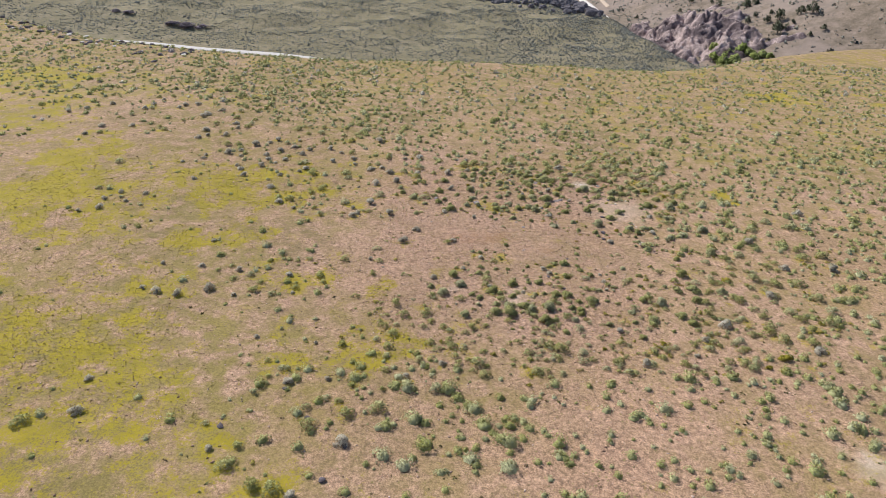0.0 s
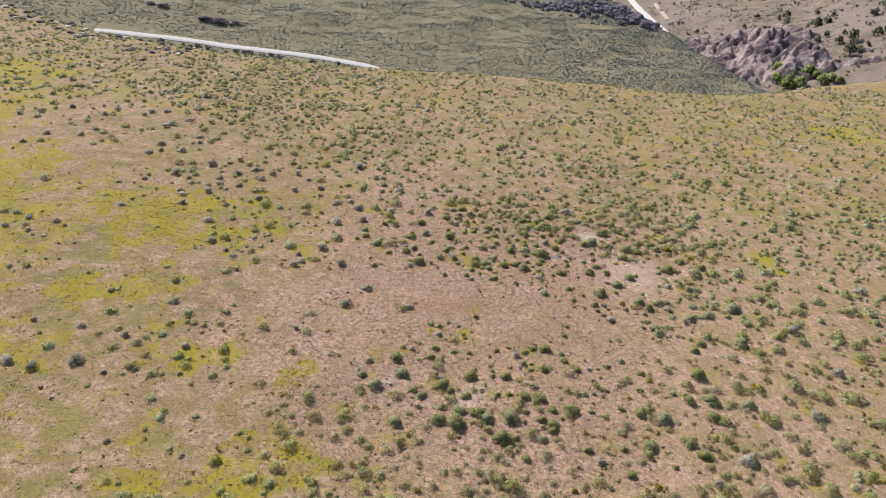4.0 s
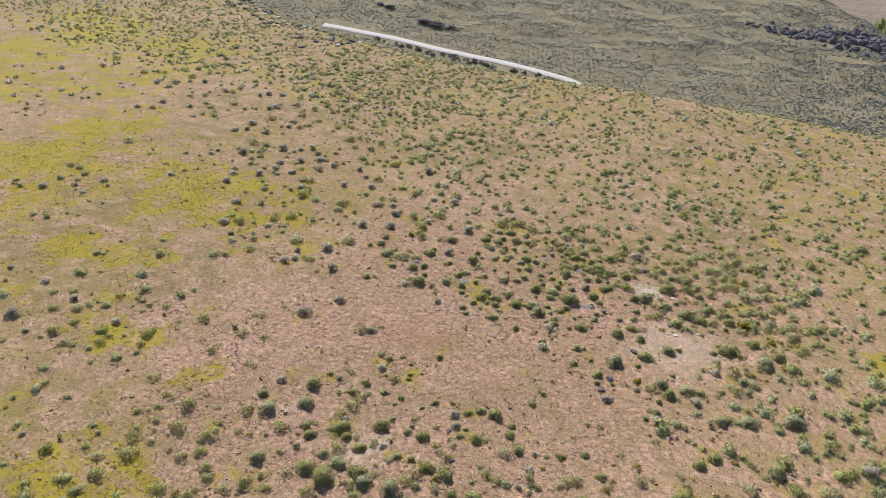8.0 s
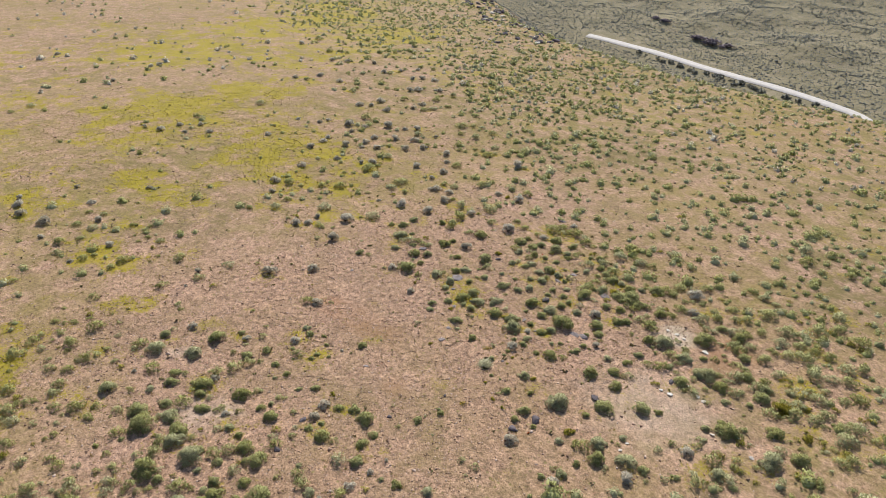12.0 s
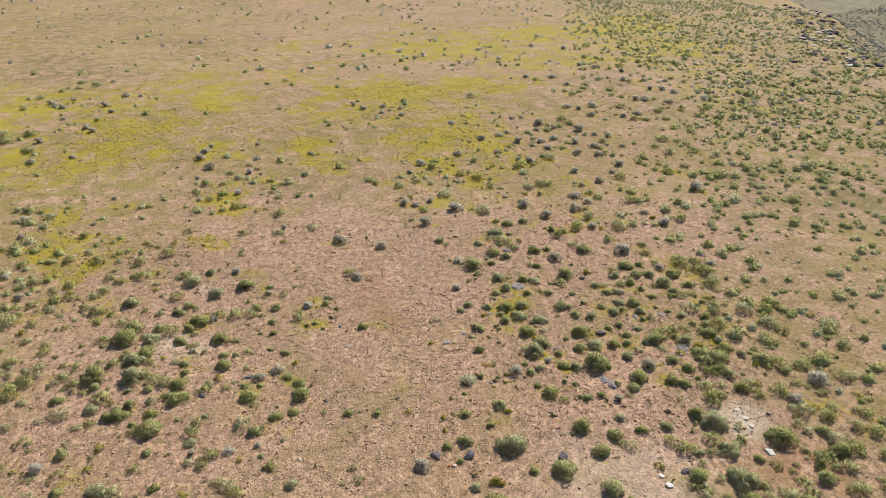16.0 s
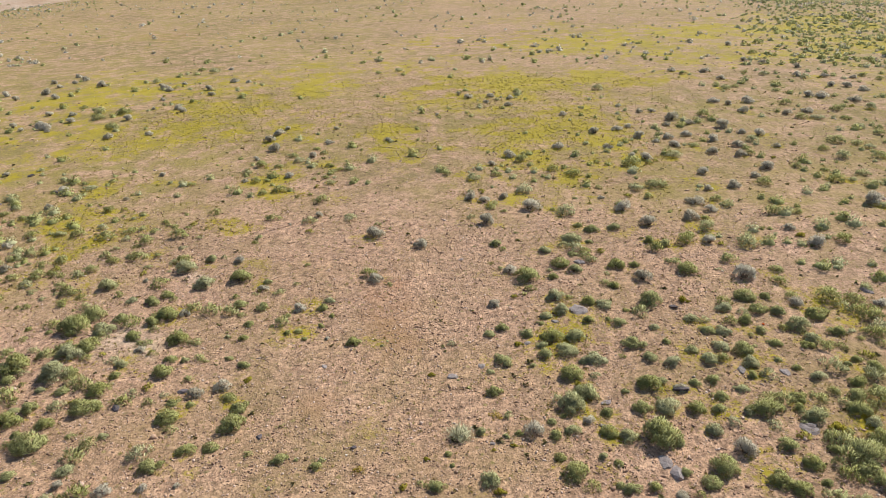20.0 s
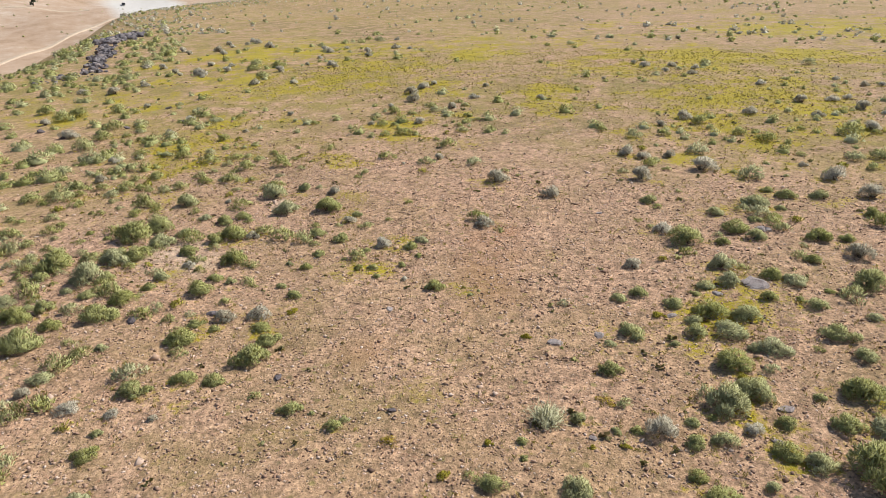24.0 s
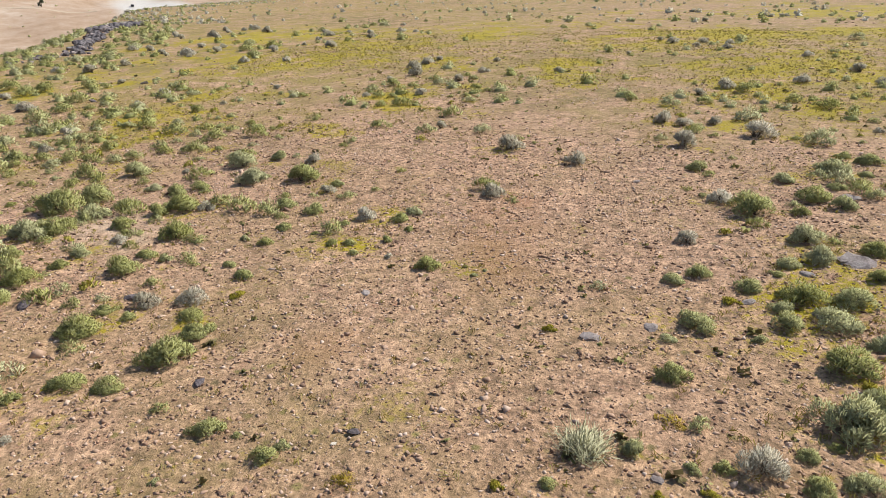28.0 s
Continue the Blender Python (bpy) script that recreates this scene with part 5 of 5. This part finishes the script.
def boulder(meshes, x, y, size, r, label, name="boulder", parent=None, sink=0.3, squash=1.0, group="boulders on the hillside"):
    ob = new(name, meshes[r.integers(0, len(meshes))])
    s = size / 2.2
    ob.location = (x, y, ground_z(x, y) + s * (0.5 - sink) * 0.6)
    ob.rotation_euler = (r.normal(0, 0.15), r.normal(0, 0.15), r.uniform(0, math.tau))
    ob.scale = (s, s * r.uniform(0.75, 1.0), s * squash * r.uniform(0.8, 1.1))
    if parent:
        ob.parent = parent
    else:
        tagged(ob, label, "rock", group)
    return ob


r = np.random.default_rng(9)
for x, y, w in BOULDERS_LIGHT:
    boulder(ROCKS, x, y, w * 0.9, r, "weathered grey boulder half sunk in the soil", sink=0.75, squash=0.8)
for x, y, w in BOULDERS_DARK:
    boulder(DARK, x, y, w, r, "dark angular stone lying on the soil")
for x, y, w in BOULDERS_PALE:
    boulder(PALES, x, y, w, r, "pale chalky stone on a dusty bare patch", squash=0.8)


def scatter_stones(name, n, box, size, seed, label, where=None):
    """Loose stones, joined: eight-sided lumps of many sizes."""
    r = np.random.default_rng(seed)
    x, y = r.uniform(box[0], box[1], n), r.uniform(box[2], box[3], n)
    if where is not None:
        k = r.uniform(0, 1, n) < where(x, y)
        x, y = x[k], y[k]
    n = len(x)
    s = np.clip(r.lognormal(math.log(size), 0.45, n), size * 0.4, size * 2.0)
    base = np.array([(1, 0, 0), (0.2, 0.9, 0.1), (-0.9, 0.25, 0), (-0.2, -0.8, 0.1), (0.1, 0.1, 0.75), (0, 0, -0.5)])
    tri = np.array([(0, 1, 4), (1, 2, 4), (2, 3, 4), (3, 0, 4), (1, 0, 5), (2, 1, 5), (3, 2, 5), (0, 3, 5)])
    v = base[None] + r.normal(0, 0.3, (n, 6, 3))
    a = r.uniform(0, math.tau, n)
    c, sn = np.cos(a)[:, None], np.sin(a)[:, None]
    z = height(x, y)
    X = (v[:, :, 0] * c - v[:, :, 1] * sn * 0.8) * s[:, None] + x[:, None]
    Y = (v[:, :, 0] * sn + v[:, :, 1] * c * 0.8) * s[:, None] + y[:, None]
    Z = v[:, :, 2] * s[:, None] * 0.8 + z[:, None] - s[:, None] * 0.05
    V = np.stack([X, Y, Z], -1).reshape(-1, 3)
    f = (tri[None] + 6 * np.arange(n)[:, None, None]).reshape(-1, 3)
    return tagged(new(name, mesh_of(name, V, f, M_PEBBLE)), label, "stones", kind="stuff")


scatter_stones("stones", 46000, (-8, 19, 54, 93), 0.034, 61, "small loose stones and clods on bare soil")
scatter_stones("stones", 12000, (-10, 20, 50, 96), 0.046, 65, "fist-sized loose stones on bare soil")
scatter_stones("stones", 26000, (-40, 30, 40, 112), 0.055, 62, "loose stones scattered on the hillside", lambda x, y: 0.35 + 0.65 * smooth01(waves(x, y, 14, 63), -0.3, 0.6))
scatter_stones("stones", 6000, (-90, 60, 25, 150), 0.085, 64, "larger loose stones scattered on the hillside")

# low herbs and dry grass in tufts
def grass_tufts(name, n, box, length, seed, label, mat, where):
    r = np.random.default_rng(seed)
    x, y = r.uniform(box[0], box[1], n), r.uniform(box[2], box[3], n)
    k = r.uniform(0, 1, n) < where(x, y)
    x, y = x[k], y[k]
    n, m = len(x), 7
    z = height(x, y)
    c = np.repeat(np.stack([x, y, z + length * 0.3], 1), m, 0) + r.normal(0, length * 0.35, (n * m, 3)) * (1, 1, 0.2)
    v = blades(r, c, r.normal(0, 0.5, (n * m, 3)) + (0, 0, 0.8), length, length * 0.12)
    return tagged(new(name, mesh_of(name, v, quads(n * m), mat, tone=np.repeat(r.uniform(0, 1, n), m * 4))), label, "grass", kind="stuff")


grass_tufts("dry_grass", 46000, (-55, 22, 40, 110), 0.13, 71, "low yellow-green grass tufts on the soil", M_STRAW,
    lambda x, y: np.clip(ellipse_field(x, y, GRASS_NEAR) * 0.8 + 0.5 * under[np.clip(np.searchsorted(gy, y), 0, ny - 1), np.clip(np.searchsorted(gx, x), 0, nx - 1)] + 0.22 * smooth01(waves(x, y, 7, 72), 0.1, 0.7) + 0.03, 0, 1))

# rocky rim of the bench towards the pale valley
ledge = tagged(new("rock_ledge"), "broken dark basalt ledge along the hillside's rim", "rock ledge", kind="structure")
r = np.random.default_rng(13)
for k in range(380):
    u = r.uniform(0, 1)
    x = -70 + 15 * u if k < 130 else (-52 + 28 * u ** 1.3 if k < 330 else -95 + 83 * u)
    big = np.interp(x, lx, lz) if k < 330 else 0.5
    y = np.interp(x, lx, ly) if x > -70 else -10 + (x + 70) * 0.7
    boulder(BASALTS if k % 5 < 3 else (DARK if k % 5 == 3 else ROCKS), x, float(y) + r.normal(0, 0.8 + 0.5 * (k >= 330)), r.uniform(0.35, 1.0) * big, r, "", "rock", ledge, 0.1, 1.25)
# low rocks along the northern rim
rim_rocks = tagged(new("rim_rocks"), "scattered dark and pale rocks along the bench's far rim", "rock ledge", kind="structure")
for k in range(110):
    x = -150 + 95 * r.uniform(0, 1) ** 0.8
    y = float(north_edge(x)) - 6 + r.normal(0, 4)
    boulder(DARK if k % 4 else PALES, x, y, r.uniform(0.5, 1.9), r, "", "rock", rim_rocks, 0.2, 1.0)
# dark crag near the top of the far hill
crag = tagged(new("basalt_crag"), "dark basalt crag on the shrub-covered hill", "rock ledge", kind="structure")
for k in range(260):
    u = r.uniform(0, 1) ** 0.75
    x, y = 6 + 70 * u, 405 + 12 * u + r.normal(0, 2 + 9 * u)
    boulder(BASALTS, x, y, r.uniform(1.6, 4.6) * (0.6 + 0.8 * u), r, "", "rock", crag, 0.15, 1.3)
for k in range(45):
    x, y = 80 + r.normal(0, 3.5), 412 + r.normal(0, 7)
    boulder(BASALTS, x, y, r.uniform(2.5, 6.5), r, "", "rock", crag, 0.1, 1.5)

# ---------------------------------------------------------------- canyon side
ox, oy = np.meshgrid(np.linspace(92, 226, 210), np.linspace(356, 496, 200))
dr_ = right_bank(ox, oy)
fade = smooth01(dr_ + 3 * waves(ox, oy, 11, 59), -12, -2) * (1 - smooth01(dr_ + 14 * waves(ox, oy, 26, 55), 26, 52)) * smooth01(oy + 10 * waves(ox, oy, 18, 56), 364, 380) * (1 - smooth01(oy + 14 * waves(ox, oy, 22, 57), 446, 486))
fade = fade * (0.35 + 0.65 * smooth01(waves(ox, oy, 15, 60) + 0.5 * waves(ox, oy, 6, 62), -0.5, 0.5))
ridge = 1 - np.abs(waves(ox * 0.8 + oy * 0.6, oy * 0.8 - ox * 0.6, 26, 51))
fine_r = 1 - np.abs(waves(ox + 0.7 * oy, oy - 0.4 * ox, 8, 52))
step = np.floor((ridge * 1.4 + fine_r * 0.5) * 5) / 5
blocks = 1 - np.abs(waves(ox * 1.3 - 0.5 * oy, oy * 1.3 + 0.6 * ox, 4.5, 54))
swell = smooth01(waves(ox, oy, 30, 66), -0.7, 0.8)
oz = height(ox, oy) - 1.2 + fade * (1.2 + 3.6 * swell + 1.7 * step + 1.0 * fine_r + 1.0 * blocks + 0.45 * waves(ox, oy, 2.2, 53))
no, mo = ox.shape
oi = np.arange(no * mo).reshape(no, mo)
of = np.stack([oi[:-1, :-1], oi[:-1, 1:], oi[1:, 1:], oi[1:, :-1]], -1).reshape(-1, 4)
tagged(new("rock_outcrop", mesh_of("rock_outcrop", np.stack([ox, oy, oz], -1).reshape(-1, 3), of, M_CRAG)), "craggy pink and purple rock outcrop on the canyon side", "rock outcrop", kind="structure")


def tree(name, x, y, tall, wide, mat, seed, label, n=900, trunk=0.05):
    r = np.random.default_rng(seed)
    ob = new(name)
    ob.location = (x, y, ground_z(x, y))
    tagged(ob, label, "tree", "trees in the canyon")
    v, nr = bush_blades(seed, n, 0.22, 0.1, tall=1.3, lobes=9, up=0.25, droop=0.5)
    v[:, :2] *= wide / 2
    v[:, 2] *= tall / 1.25
    v[:, 2] += tall * 0.06
    part("crown", mesh_of("crown", v, quads(len(v) // 4), mat, normals=nr), ob)
    bm = bmesh.new()
    for k in range(4):
        a = r.uniform(0, math.tau)
        lean = Vector((math.cos(a), math.sin(a), 0)) * wide * (0.0 if k == 0 else 0.2)
        top = Vector((0, 0, tall * 0.7)) + lean
        m = Matrix.Translation(top / 2) @ top.to_track_quat("Z", "Y").to_matrix().to_4x4()
        bmesh.ops.create_cone(bm, segments=7, radius1=trunk * tall * (1 if k == 0 else 0.6), radius2=trunk * tall * 0.2, depth=top.length, matrix=m)
    me = bpy.data.meshes.new("trunk")
    bm.to_mesh(me)
    bm.free()
    me.materials.append(M_BARK)
    part("trunk", me, ob)
    return ob


r = np.random.default_rng(21)
for k, (x, y, tall) in enumerate(TREES):
    tree("willow_tree", x, y, tall * 0.62, tall * 0.95, M_WILLOW, 600 + k, "bright green willow tree by the canyon creek")
for k in range(5):
    tree("willow_tree", 84 + 14 * r.uniform(-1, 1), 655 + 22 * r.uniform(-1, 1), 12, 10, M_WILLOW, 640 + k, "green willow tree far up the canyon", 400)
N = 20000
cx_, cy_ = r.uniform(80, 330, N), r.uniform(330, 640, N)
ok = (right_bank(cx_, cy_) > -40) & (np.abs(cx_ - 114.5) > 4) & (hill_end(cx_, cy_) > 20) & (r.uniform(0, 1, N) < np.clip(0.35 + 0.5 * waves(cx_, cy_, 40, 58), 0.05, 1))
field("canyon_shrubs", np.c_[cx_[ok], cy_[ok], np.clip(r.lognormal(-0.15, 0.5, ok.sum()), 0.4, 3)], M_HILLSHRUB, "scattered low shrubs on the canyon slope", 5, 0.95, 0.7, 39)
for k, (x, y, size) in enumerate(JUNIPERS):
    tree("juniper_bush", x, y, size * 0.85, size, M_JUNIPER, 700 + k, "dark round juniper on the canyon slope", 320, 0.04)

# bare willow thicket on the hill's foot
for k, (x, y, w) in enumerate(((-118, 311, 8), (-112, 312, 9), (-106, 313, 7), (-139, 318, 6), (-145, 320, 5))):
    tree("willow_thicket", x, y, w * 0.22, w, M_THICKET, 760 + k, "leafless purple-grey willow thicket", 700, 0.03)

# the lone bush and the trough in the pale valley
tree("juniper_bush", -195, -175, 2.8, 2.8, M_JUNIPER, 790, "dark lone juniper on the pale hillside", 400, 0.04)


def stock_trough(x, y, turn):
    ob = new("stock_trough")
    ob.location, ob.rotation_euler = (x, y, ground_z(x, y)), (0, 0, radians(turn))
    tagged(ob, "long dark metal stock trough on pale ground", "trough")
    for name, lx, ly, lz, cx, cy, cz in (("side", 5.6, 0.08, 0.9, 0, 0.55, 0.5), ("side", 5.6, 0.08, 0.9, 0, -0.55, 0.5), ("end", 0.08, 1.1, 0.9, 2.8, 0, 0.5), ("end", 0.08, 1.1, 0.9, -2.8, 0, 0.5), ("bottom", 5.6, 1.1, 0.08, 0, 0, 0.12)):
        bm = bmesh.new()
        bmesh.ops.create_cube(bm, size=1, matrix=Matrix.Translation((cx, cy, cz)) @ Matrix.Diagonal((lx, ly, lz, 1)))
        bmesh.ops.bevel(bm, geom=bm.edges[:], offset=0.02, segments=1, affect="EDGES")
        me = bpy.data.meshes.new(name)
        bm.to_mesh(me)
        bm.free()
        me.materials.append(M_STEEL)
        part(name, me, ob)


M_STEEL = plain("dark_steel", (0.06, 0.06, 0.065), 0.6, 0.3)
stock_trough(-234, -166, 45)


# low yellow herbs and red wildflowers
M_HERB = leaf_material("yellow_herb_leaf", (0.28, 0.19, 0.02), (0.36, 0.25, 0.03), (0.44, 0.33, 0.06), tone=False)
HERB = shrub_kind("yellow_herb", 2, 820, M_HERB, (700, 0.3, 0.03, dict(tall=0.5, lobes=12, up=1.2)), (4, 0.45, M_BARK), "low yellow-brown herb mat on stony soil", "herb", "")
r = np.random.default_rng(82)
for x, y, w in HERBS:
    plant("yellow_herb", HERB, x, y, w, r, (0.3, 0.4))
M_FLOWER = leaf_material("red_flower", (0.55, 0.07, 0.01), (0.65, 0.1, 0.015), (0.75, 0.16, 0.03), tone=False)
FLOWER = shrub_kind("wildflower", 1, 840, M_FLOWER, (160, 0.3, 0.12, dict(tall=1.0, up=1.2)), (8, 0.7, M_BARK), "orange-red wildflower clump among sagebrush", "flower", "")
for x, y, w in FLOWERS:
    plant("wildflower", FLOWER, x, y, w, r, (0.9, 1.1))
